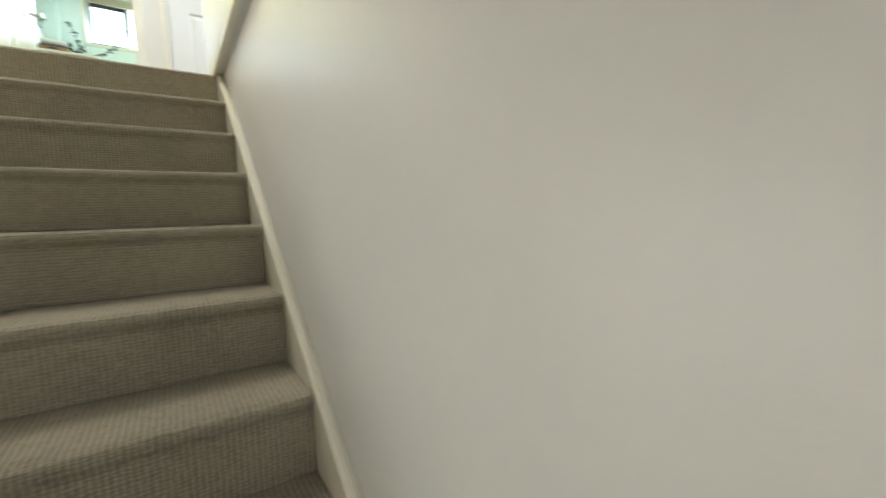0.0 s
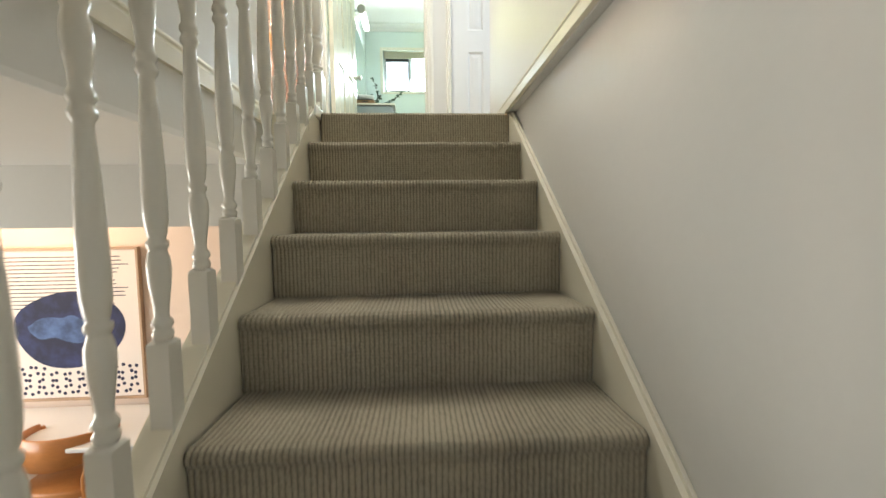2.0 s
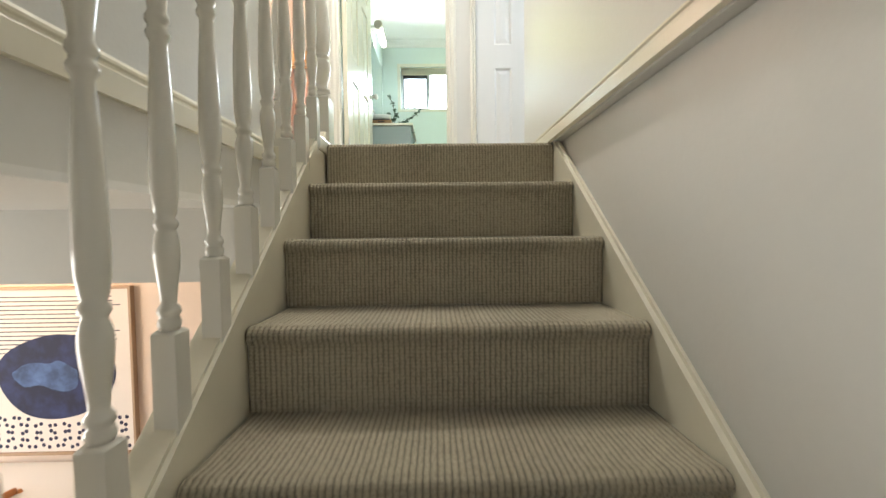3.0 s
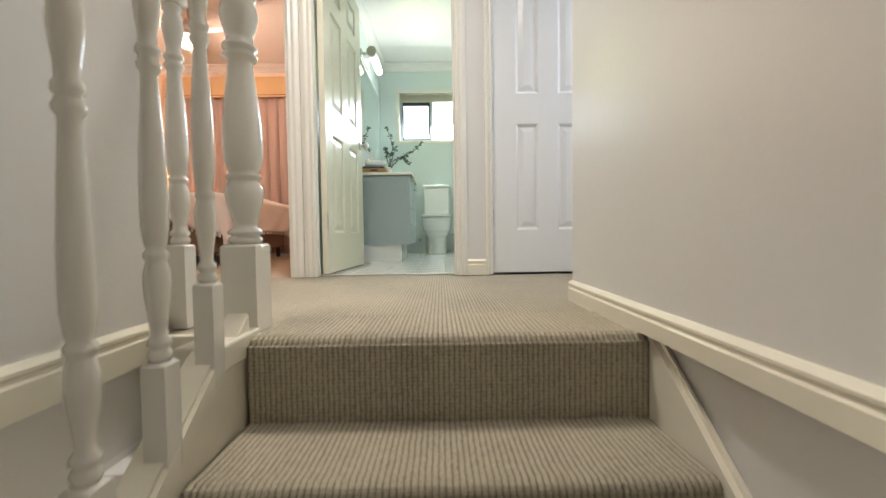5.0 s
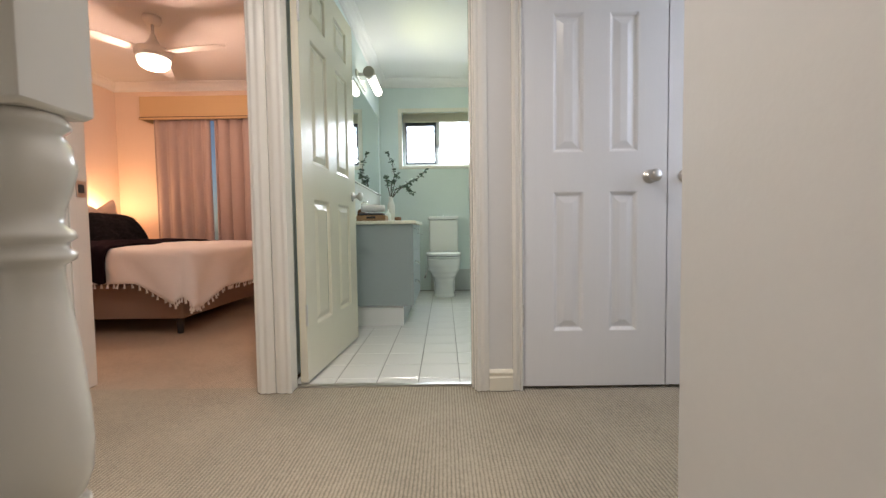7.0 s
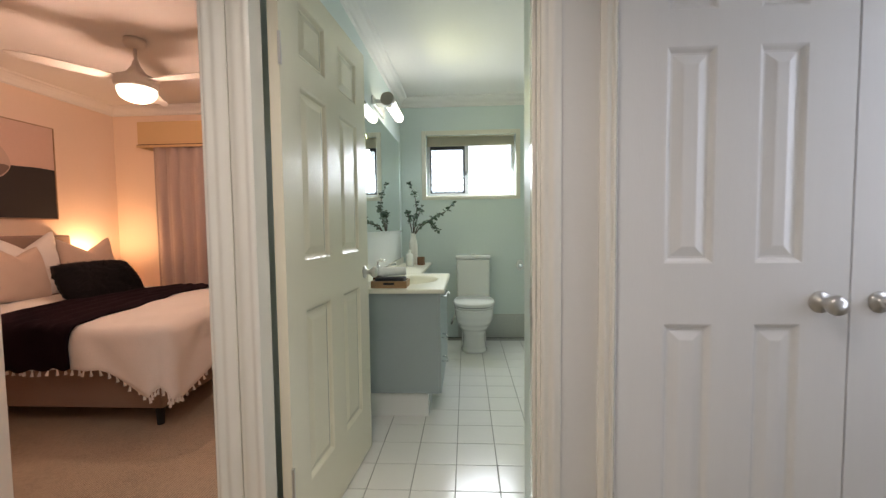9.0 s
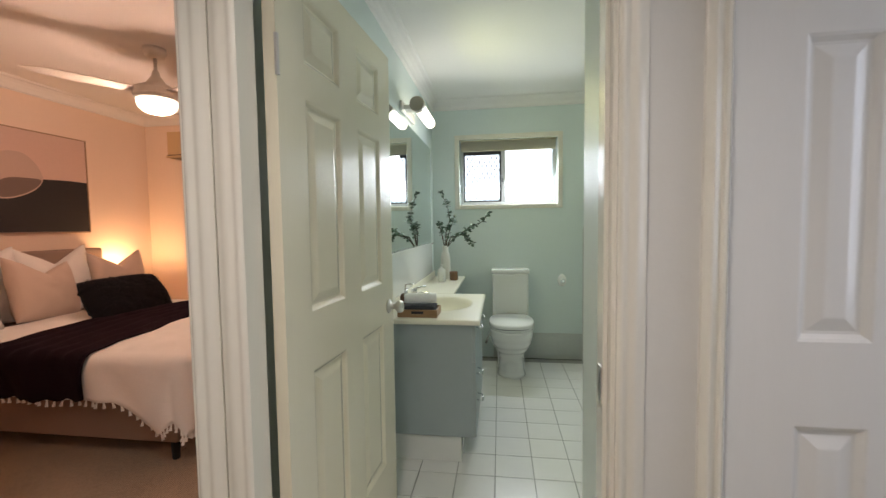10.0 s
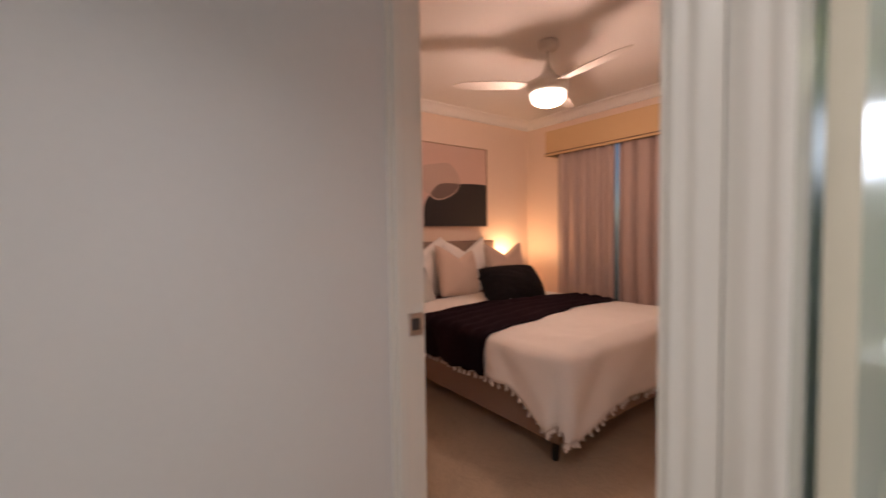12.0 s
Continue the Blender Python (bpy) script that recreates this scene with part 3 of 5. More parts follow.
GLASS.node_tree.nodes["Principled BSDF"].inputs["IOR"].default_value = 1.45
MIRROR = material("mirror_silver", (0.86, 0.90, 0.88), 0.015, metal=1.0)

van = thing("vanity_unit", "grey laminate bathroom vanity with chrome handles on a white plinth", "vanity")
part("body", box(XM + 0.002, -0.765, 2.7105, 3.4795, 0.155, 0.66), LAMINATE, van)
for y in (2.69, 3.48):
    part("side_panel", box(XM + 0.002, -0.765, y, y + 0.02, 0.155, 0.772, 0.001), LAMINATE, van)
part("front_rail", box(-0.785, -0.7655, 2.7105, 3.4795, 0.661, 0.772), LAMINATE, van)
part("plinth", box(XM + 0.002, -0.83, 2.714, 3.48, 0.0, 0.155, 0.002), WHITE, van, "white recessed plinth")
for y0, y1, z0, z1, hz in ((2.692, 3.09, 0.57, 0.77, 0.742), (2.692, 3.09, 0.41, 0.567, 0.483), (2.692, 3.09, 0.158, 0.407, 0.334), (3.094, 3.498, 0.158, 0.77, 0.7)):
    f = part("drawer_front" if y1 < 3.2 else "door_front", box(-0.7648, -0.747, y0, y1, z0, z1, 0.0015), LAMINATE, van)
    yc = y0 + 0.12
    part("handle", tube([(-0.747, yc - 0.045, hz), (-0.722, yc - 0.045, hz - 0.004), (-0.715, yc - 0.03, hz - 0.012), (-0.713, yc, hz - 0.016), (-0.715, yc + 0.03, hz - 0.012), (-0.722, yc + 0.045, hz - 0.004), (-0.747, yc + 0.045, hz)], 0.0045, 10), CHROME, f, "chrome bow handle", smooth=True)


def bench():
    """The moulded top with its sunk oval bowl and the narrow shelf towards the window wall."""
    bm = bmesh.new()
    x0, x1, y0, y1 = XM + 0.002, -0.722, 2.668, 3.515
    nx, ny = 44, 60
    g = {}
    for i in range(nx + 1):
        for k in range(ny + 1):
            x, y = x0 + (x1 - x0) * i / nx, y0 + (y1 - y0) * k / ny
            r = math.hypot((x + 0.965) / 0.17, (y - 3.13) / 0.235)
            z = 0.8 if r > 1 else 0.8 - 0.11 * (1 - r ** 2.6) ** 0.8
            edge = min(x1 - x, y - y0, y1 - y)
            if edge < 0.006:
                z -= 0.004
            g[i, k] = bm.verts.new((x, y, z))
    for i in range(nx):
        for k in range(ny):
            bm.faces.new((g[i, k], g[i + 1, k], g[i + 1, k + 1], g[i, k + 1]))
    rim = [g[i, 0] for i in range(nx + 1)] + [g[nx, k] for k in range(1, ny + 1)] + [g[i, ny] for i in range(nx - 1, -1, -1)] + [g[0, k] for k in range(ny - 1, 0, -1)]
    low = [bm.verts.new((v.co.x, v.co.y, 0.774)) for v in rim]
    for i in range(len(rim)):
        bm.faces.new((rim[i], rim[(i + 1) % len(rim)], low[(i + 1) % len(rim)], low[i]))
    return bm


top = thing("benchtop", "cream cast-marble vanity top with a moulded oval basin", "benchtop")
part("bowl_top", bench(), STONE, top, smooth=True)
part("shelf", box(XM + 0.002, -0.955, 3.512, YB - 0.002, 0.776, 0.8, 0.004), STONE, top)
part("upstand", box(XM + 0.001, XM + 0.018, 2.67, YB - 0.03, 0.8005, 0.86, 0.004), STONE, top)
part("drain", lathe([(0, 0), (0.022, 0), (0.024, 0.003), (0.0, 0.004)], 20, m=Matrix.Translation((-0.965, 3.13, 0.6905))), CHROME, top, "chrome drain ring")
tap = thing("basin_mixer", "chrome single-lever mixer tap on the vanity top", "tap", pose(-1.17, 3.13, 0.8))
part("body", lathe([(0.026, 0), (0.026, 0.008), (0.02, 0.012), (0.02, 0.075), (0.022, 0.08), (0.018, 0.09), (0, 0.092)], 18), CHROME, tap, smooth=True)
part("spout", tube([(0, 0, 0.05), (0.05, 0, 0.065), (0.11, 0, 0.06), (0.125, 0, 0.045)], 0.011, 10, taper=0.85), CHROME, tap, smooth=True)
part("lever", tube([(0, 0, 0.09), (0.02, 0, 0.1), (0.08, 0, 0.11)], 0.007, 8), CHROME, tap, smooth=True)

mir = thing("wall_mirror", "large frameless mirror on the wall over the vanity", "mirror")
part("glass", box(XM + 0.003, XM + 0.009, 2.6, 4.355, 1.142, 2.02), MIRROR, mir)
structure("splashback", boxes((XM + 0.0005, XM + 0.016, 2.6, 4.36, 0.862, 1.128), (XM + 0.0005, XM + 0.03, 2.6, 4.36, 1.128, 1.1415)), WHITE, "white tiled splashback with a ledge under the mirror", "splashback")

tl = thing("vanity_light", "lit fluorescent tube light with round end cap above the mirror", "wall light")
AX = Matrix.Translation((-1.145, 3.2, 2.095)) @ Matrix.Rotation(-math.pi / 2, 4, "X")
part("end_cap", lathe([(0, 0), (0.042, 0), (0.049, 0.006), (0.049, 0.055), (0.044, 0.06), (0, 0.06)], 28, m=AX), material("lamp_cap", (0.42, 0.38, 0.31), 0.4), tl, "taupe round end cap", smooth=False)
part("tube", lathe([(0.036, 0.061), (0.039, 0.07), (0.039, 0.52), (0.034, 0.545), (0.018, 0.558), (0, 0.56)], 24, m=AX), glow("lit_tube", (1.0, 0.97, 0.80), 7.0), tl, "glowing white diffuser tube", smooth=True)
part("bracket", box(XM + 0.002, -1.15, 3.26, 3.36, 2.08, 2.11, 0.004), WHITE, tl)
part("backplate", box(XM + 0.002, XM + 0.02, 3.22, 3.62, 2.06, 2.13, 0.005), WHITE, tl)


def rounded_block(w, d, h, power, top, seg=40, rings=14, squash=None):
    """A closed superellipse-plan solid about z, drawn in towards its top and foot."""
    bm = bmesh.new()
    rows = []
    for k in range(rings + 1):
        f = k / rings
        s = squash(f)
        row = []
        for i in range(seg):
            a = 2 * math.pi * i / seg
            c, n_ = math.cos(a), math.sin(a)
            row.append(bm.verts.new((w / 2 * s[0] * abs(c) ** (2 / power) * (1 if c > 0 else -1), d / 2 * s[1] * abs(n_) ** (2 / power) * (1 if n_ > 0 else -1) + s[2], f * h)))
        rows.append(row)
    for a, c in zip(rows, rows[1:]):
        for i in range(seg):
            bm.faces.new((a[i], a[(i + 1) % seg], c[(i + 1) % seg], c[i]))
    bm.faces.new(rows[0][::-1])
    bm.faces.new(rows[-1])
    return bm


wc = thing("toilet", "white china close-coupled toilet with closed lid", "toilet", pose(-0.52, 0, 0))
PAN = ((0.0, 0.66, 0.66, 0.05), (0.08, 0.60, 0.62, 0.055), (0.30, 0.57, 0.60, 0.06), (0.45, 0.62, 0.64, 0.05), (0.58, 0.78, 0.78, 0.025), (0.72, 0.92, 0.92, 0.006), (0.88, 0.99, 0.985, 0.0), (1.0, 1.0, 1.0, 0.0))


def pan_shape(f):
    """Width, depth and set-back of the pan at a share of its height: a foot, a waist and a full bowl."""
    for a, b in zip(PAN, PAN[1:]):
        if f <= b[0]:
            t = (f - a[0]) / (b[0] - a[0])
            t = t * t * (3 - 2 * t)
            return tuple(p + (q - p) * t + o for p, q, o in zip(a[1:], b[1:], (0, 0, 4.09)))


part("pan", rounded_block(0.37, 0.52, 0.42, 2.4, 1, rings=28, squash=pan_shape), WHITE, wc, smooth=True)
part("back_shroud", box(-0.12, 0.12, 4.25, YB - 0.003, 0.0, 0.4, 0.02), WHITE, wc)
part("seat", rounded_block(0.375, 0.49, 0.022, 2.4, 1, rings=4, squash=lambda f: (1 - 0.02 * abs(2 * f - 1), 1 - 0.02 * abs(2 * f - 1), 4.085)), WHITE, wc, smooth=False).location = (0, 0, 0.422)
part("lid", rounded_block(0.385, 0.5, 0.034, 2.4, 1, rings=8, squash=lambda f: (1 - 0.05 * f ** 5, 1 - 0.05 * f ** 5, 4.08)), WHITE, wc, smooth=True).location = (0, 0, 0.45)
# Dark ring paints in the shadow between seat and lid.
part("seat_gap", rounded_block(0.365, 0.48, 0.008, 2.4, 1, rings=1, squash=lambda f: (1, 1, 4.083)), DARKALU, wc, "dark ring standing in for the shadow gap under the lid").location = (0, 0, 0.443)
part("cistern", box(-0.168, 0.168, 4.365, YB - 0.002, 0.40, 0.845, 0.022, seg=4), WHITE, wc)
part("cistern_lid", box(-0.176, 0.176, 4.355, YB - 0.001, 0.846, 0.884, 0.012, seg=3), WHITE, wc)
part("flush_button", lathe([(0, 0), (0.022, 0), (0.022, 0.006), (0.018, 0.01), (0, 0.01)], 20, m=Matrix.Translation((0, 4.44, 0.884))), CHROME, wc, "chrome flush button")
part("inlet_valve", tube([(-0.23, YB - 0.005, 0.16), (-0.23, YB - 0.06, 0.16), (-0.2, YB - 0.07, 0.25), (-0.14, YB - 0.08, 0.42)], 0.012, 8), CHROME, wc, "braided inlet hose and valve", smooth=True)

# window
wfr = thing("window_bathroom", "small sliding window with cream frame and fly screen", "window")
wfr["kind"] = "structure"
CREAMTRIM = material("cream_window_trim", (0.74, 0.72, 0.62), 0.35, stain=0.05)
for r in ((-1.043, -0.998, 1.455, 2.165), (-0.072, -0.027, 1.455, 2.165), (-0.9975, -0.0725, 1.455, 1.492), (-0.9975, -0.0725, 2.118, 2.165)):
    part("trim_board", box(r[0], r[1], YB - 0.016, YB - 0.0005, r[2], r[3], 0.003), CREAMTRIM, wfr)
part("sill", box(-0.999, -0.071, YB + 0.001, YB + 0.19, 1.486, 1.496, 0.002), CREAMTRIM, wfr)
for r in ((-0.999, -0.965, 1.497, 2.118), (-0.105, -0.071, 1.497, 2.118), (-0.965, -0.105, 1.497, 1.535), (-0.965, -0.105, 2.08, 2.118), (-0.60, -0.555, 1.535, 2.08)):
    part("sash_bar", box(r[0], r[1], YB + 0.12, YB + 0.16, r[2], r[3], 0.003), ALU, wfr)
for x0, x1 in ((-0.965, -0.60), (-0.555, -0.105)):
    g_ = part("pane", box(x0, x1, YB + 0.138, YB + 0.142, 1.535, 2.08), GLASS, wfr)
    g_.visible_shadow = False
scr = part("fly_screen", boxes((-0.965, -0.952, YB + 0.1, YB + 0.118, 1.53, 2.06), (-0.615, -0.596, YB + 0.1, YB + 0.118, 1.53, 2.06), (-0.952, -0.615, YB + 0.1, YB + 0.118, 1.53, 1.543), (-0.952, -0.615, YB + 0.1, YB + 0.118, 1.99, 2.06)), DARKALU, wfr, "dark framed diamond security screen")
mesh_bm = bmesh.new()
for k in range(-7, 9):
    for s in (-1, 1):
        x = -0.9515 + k * 0.048
        a, b = Vector((x, YB + 0.109, 1.543)), Vector((x + 0.285, YB + 0.109, 1.99))
        t0, t1 = max(0, (-0.9515 - x) / 0.285), min(1, (-0.6155 - x) / 0.285)
        if t1 - t0 < 0.03:
            continue
        p, q = a.lerp(b, t0), a.lerp(b, t1)
        if s < 0:
            p.x, q.x = -1.567 - p.x, -1.567 - q.x
        tube([p, q], 0.0048, 4, mesh_bm)
part("screen_grille", mesh_bm, DARKALU, scr)
part("latch", box(-0.592, -0.578, YB + 0.105, YB + 0.12, 1.72, 1.76, 0.003), DARKALU, wfr)
bl = thing("roman_blind", "raised cream roman blind at the window head", "blind")
for k in range(3):
    part("fold", box(-0.985, -0.085, YB + 0.03 + 0.014 * k, YB + 0.044 + 0.014 * k, 2.012 + 0.012 * k, 2.108, 0.005), BLIND, bl)
part("rail", box(-0.99, -0.08, YB + 0.02, YB + 0.09, 2.108, 2.118, 0.002), BLIND, bl)
structure("backdrop", boxes((-2.2, 1.2, YB + 0.9, YB + 0.92, 0.6, 3.2)), glow("bright_overcast", (0.80, 0.90, 1.0), 3.8), "overexposed daylight outside the window", "backdrop")

# grey wall tiles
dado = structure("wall_dado", boxes((-0.35, 0.16, YB - 0.006, YB - 0.0005, 0, 0.252), (-0.68, -0.35, YB - 0.006, YB - 0.0005, 0, 0.252), (0.16, 1.1, YB - 0.006, YB - 0.0005, 0, 1.25), (0.165, 1.1, YB - 0.016, YB - 0.0005, 1.25, 1.275)), WALLGROUT, "grey tiled dado behind bath and toilet", "dado")
tile_me = part("tile", box(-0.0985, 0.0985, -0.005, 0, -0.0985, 0.0985, 0.0015, seg=1), GREYTILE, dado)
tile_me.location = (0.262, YB - 0.0062, 0.102)
tile_at = [(0.262 + 0.2 * i, 0.102 + 0.2 * k) for i in range(5) for k in range(6) if i + k and i < 4] + [(-0.78 + 0.2 * i, 0.132) for i in range(5) if i]
for x, z in tile_at:
    ob = new("tile", tile_me.data)
    ob.parent, ob.location = dado, (x, YB - 0.0062, z)

tub = thing("bathtub", "white acrylic bathtub set in a grey tiled hob", "bathtub")
bm = bmesh.new()
TX0, TX1, TY0, TY1, TZ = 0.352, 1.098, 2.85, YB - 0.012, 0.475
loops = []
for x0, x1, y0, y1, z in ((TX0, TX1, TY0, TY1, 0.44), (TX0, TX1, TY0, TY1, TZ - 0.006), (TX0 + 0.006, TX1 - 0.004, TY0 + 0.006, TY1 - 0.004, TZ), (TX0 + 0.06, TX1 - 0.06, TY0 + 0.07, TY1 - 0.07, TZ), (TX0 + 0.075, TX1 - 0.075, TY0 + 0.09, TY1 - 0.09, TZ - 0.02), (TX0 + 0.13, TX1 - 0.13, TY0 + 0.2, TY1 - 0.2, 0.12), (TX0 + 0.2, TX1 - 0.2, TY0 + 0.28, TY1 - 0.28, 0.1)):
    loops.append([bm.verts.new(c) for c in ((x0, y0, z), (x1, y0, z), (x1, y1, z), (x0, y1, z))])
for a, c in zip(loops, loops[1:]):
    for i in range(4):
        bm.faces.new((a[i], a[(i + 1) % 4], c[(i + 1) % 4], c[i]))
bm.faces.new(loops[-1])
bmesh.ops.bevel(bm, geom=[e for e in bm.edges if abs(e.verts[0].co.z - e.verts[1].co.z) > 0.015], offset=0.03, segments=4, affect="EDGES")
part("shell", bm, WHITE, tub)
hob = part("hob", boxes((TX0 + 0.012, TX1, TY0 + 0.012, YB - 0.02, 0.0, 0.09), (TX0 + 0.012, TX0 + 0.04, TY0 + 0.012, YB - 0.02, 0.09, 0.438), (TX0 + 0.04, TX1, TY0 + 0.012, TY0 + 0.04, 0.09, 0.438)), WALLGROUT, tub)
side_tile = part("tile", box(-0.005, 0, -0.0985, 0.0985, -0.1075, 0.1075, 0.0015, seg=1), GREYTILE, hob)
side_tile.location = (TX0 + 0.0115, YB - 0.13, 0.11)
for i in range(8):
    for k in range(2):
        if i + k:
            ob = new("tile", side_tile.data)
            ob.parent, ob.location = hob, (TX0 + 0.0115, YB - 0.13 - 0.2 * i, 0.11 + 0.218 * k)

tr = thing("towel_rail", "white towel rail with round ends on the tiled wall", "towel rail")
part("bar", tube([(0.19, YB - 0.075, 1.525), (1.06, YB - 0.075, 1.525)], 0.009, 10), CHROME, tr, smooth=True)
for x in (0.19, 1.06):
    part("post", lathe([(0, 0), (0.03, 0), (0.03, 0.01), (0.016, 0.02), (0.014, 0.05), (0.026, 0.062), (0.03, 0.075), (0.022, 0.09), (0, 0.095)], 20, m=Matrix.Translation((x, YB - 0.001, 1.525)) @ Matrix.Rotation(math.pi / 2, 4, "X")), WHITE, tr, "rounded white end post", smooth=True)


def hung_towel(x0, x1, drop_f, drop_b):
    """A folded towel over a bar: an arched cross-section, thick, with soft waves along its width."""
    bm = bmesh.new()
    out, inn = [], []
    for k in range(9):
        out.append((-0.026, -drop_f + drop_f * k / 8))
    for k in range(1, 8):
        a = math.pi - math.pi * k / 8
        out.append((0.026 * math.cos(a), 0.026 * math.sin(a)))
    for k in range(9):
        out.append((0.026, -drop_b * k / 8))
    out += [(0.012, -drop_b), (0.012, -0.006), (-0.012, -0.006), (-0.012, -drop_f)]
    nx = 14
    cols = []
    for i in range(nx + 1):
        f = i / nx
        cols.append([bm.verts.new((x0 + (x1 - x0) * f, YB - 0.075 + y + 0.003 * math.sin(f * 9 + z * 14), 1.525 + z + 0.012 + (0.004 * math.sin(f * 5.0) if z < -0.1 else 0))) for y, z in out])
    n = len(out)
    for a, c in zip(cols, cols[1:]):
        for k in range(n):
            bm.faces.new((a[k], c[k], c[(k + 1) % n], a[(k + 1) % n]))
    bm.faces.new(cols[0])
    bm.faces.new(cols[-1][::-1])
    return bm


for x0, x1 in ((0.222, 0.62), (0.642, 1.03)):
    tw = tagged(part("bath_towel", hung_towel(x0, x1, 0.315, 0.29), TOWEL, smooth=True), "folded white bath towel over the rail", "towel", "towels on the rail")

hook = thing("toilet_roll_holder", "small oval white wall holder beside the toilet", "roll holder")
part("backplate", lathe([(0, 0), (0.048, 0), (0.046, 0.014), (0.03, 0.02), (0, 0.022)], 28, m=Matrix.Translation((-0.03, YB - 0.001, 0.765)) @ Matrix.Rotation(math.pi / 2, 4, "X") @ Matrix.Diagonal((0.85, 1.25, 1, 1))), WHITE, hook, smooth=True)
part("knob", lathe([(0.012, 0), (0.012, 0.03), (0.02, 0.036), (0.022, 0.045), (0.014, 0.054), (0, 0.056)], 20, m=Matrix.Translation((-0.03, YB - 0.014, 0.765)) @ Matrix.Rotation(math.pi / 2, 4, "X")), CHROME, hook, smooth=True)

# things on the vanity
tray = thing("wooden_tray", "small wooden tray with cut handle on the vanity", "tray", pose(-1.065, 2.79, 0.8))
part("base", box(-0.11, 0.11, -0.075, 0.075, 0.0, 0.008, 0.002), TIMBER, tray)
for y in (-0.075, 0.067):
    part("side", boxes((-0.11, -0.035, y, y + 0.008, 0.0085, 0.042), (0.035, 0.11, y, y + 0.008, 0.0085, 0.042), (-0.035, 0.035, y, y + 0.008, 0.0085, 0.018), (-0.035, 0.035, y, y + 0.008, 0.034, 0.042)), TIMBER, tray)
for x in (-0.11, 0.102):
    part("end", box(x, x + 0.008, -0.066, 0.066, 0.0085, 0.042, 0.001), TIMBER, tray)


def roll(length, radius, flat, turns=2.6):
    """A rolled face cloth: a spiral strip with thickness, lying along x."""
    bm = bmesh.new()
    pts = []
    n = 60
    for i in range(n + 1):
        a = 2 * math.pi * turns * i / n
        r = radius * (0.25 + 0.75 * i / n)
        pts.append((r * math.cos(a), r * math.sin(a) * flat))
    th = radius * 0.75 / turns * 0.82
    ring = pts + [(p[0] * (1 - th / max(0.006, math.hypot(*p))), p[1] * (1 - th / max(0.006, math.hypot(*p)))) for p in pts[::-1]]
    m = len(ring)
    cols = []
    for k in range(9):
        f = k / 8
        e = 1 - 0.08 * abs(2 * f - 1) ** 4
        cols.append([bm.verts.new((length * (f - 0.5), y * e, radius * flat + z * e)) for y, z in ring])
    for a, c in zip(cols, cols[1:]):
        for i in range(m - 1):
            bm.faces.new((a[i], a[i + 1], c[i + 1], c[i]))
    for col in (cols[0], cols[-1]):
        for i in range(n):
            bm.faces.new((col[i], col[i + 1], col[m - 2 - i], col[m - 1 - i]))
    return bm


def folded_cloth(w, d, h, layers):
    bm = bmesh.new()
    for k in range(layers):
        own = box(-w / 2 + 0.004 * (k % 2), w / 2 - 0.003 * k, -d / 2, d / 2, h * k / layers + 0.0005, h * (k + 1) / layers, h / layers * 0.42, seg=3)
        for v in own.verts:
            v.co.z += 0.004 * noise.noise((v.co.x * 14, v.co.y * 14, k))
        join(bm, own)
    return bm


tagged(part("folded_towel", folded_cloth(0.19, 0.125, 0.05, 2), DARKTOWEL, at=pose(-1.065, 2.79, 0.81), smooth=True), "folded charcoal hand towel lying in the tray", "towel")
tagged(part("rolled_towel", roll(0.18, 0.042, 0.8), TOWEL, at=pose(-1.06, 2.79, 0.860, 0, 0, 12), smooth=True), "rolled white face cloth on the dark towel", "towel")
soap = thing("soap_dispenser", "amber bottle soap dispenser with chrome pump", "dispenser", pose(-1.18, 2.93, 0.8))
part("bottle", lathe([(0, 0), (0.03, 0), (0.032, 0.004), (0.032, 0.08), (0.026, 0.092), (0.014, 0.1), (0, 0.1)], 22), material("amber_glass", (0.16, 0.07, 0.03), 0.12, coat=0.5), soap, smooth=True)
part("pump", tube([(0, 0, 0.1), (0, 0, 0.15), (0.012, 0, 0.158), (0.055, 0, 0.15)], 0.007, 10), CHROME, soap, smooth=True)
part("collar", lathe([(0.015, 0.1), (0.015, 0.115), (0.009, 0.12), (0, 0.12)], 16), CHROME, soap)
vase = thing("vase", "tall white ceramic bottle vase holding green branches", "vase", pose(-1.12, 4.33, 0.8))
part("body", lathe([(0, 0), (0.038, 0), (0.042, 0.008), (0.044, 0.1), (0.043, 0.2), (0.038, 0.235), (0.028, 0.255), (0.026, 0.3), (0.03, 0.312), (0.024, 0.312), (0.02, 0.29), (0, 0.28)], 28), material("matt_white_ceramic", (0.78, 0.77, 0.71), 0.6, stain=0.06, bump=0.1), vase, smooth=True)
bot = thing("lotion_bottle", "small white ceramic bottle on the vanity shelf", "bottle", pose(-1.13, 4.13, 0.8))
part("body", lathe([(0, 0), (0.034, 0), (0.036, 0.005), (0.036, 0.1), (0.028, 0.116), (0.013, 0.124), (0.013, 0.15), (0.016, 0.155), (0, 0.157)], 22), WHITE, bot, smooth=True)
cand = thing("candle_jar", "small brown jar candle on the vanity shelf", "candle", pose(-1.035, 4.25, 0.8))
part("jar", lathe([(0, 0), (0.036, 0), (0.038, 0.004), (0.038, 0.075), (0.034, 0.078), (0.033, 0.06), (0, 0.058)], 22), material("brown_glass", (0.20, 0.10, 0.05), 0.25, coat=0.4), cand, smooth=True)


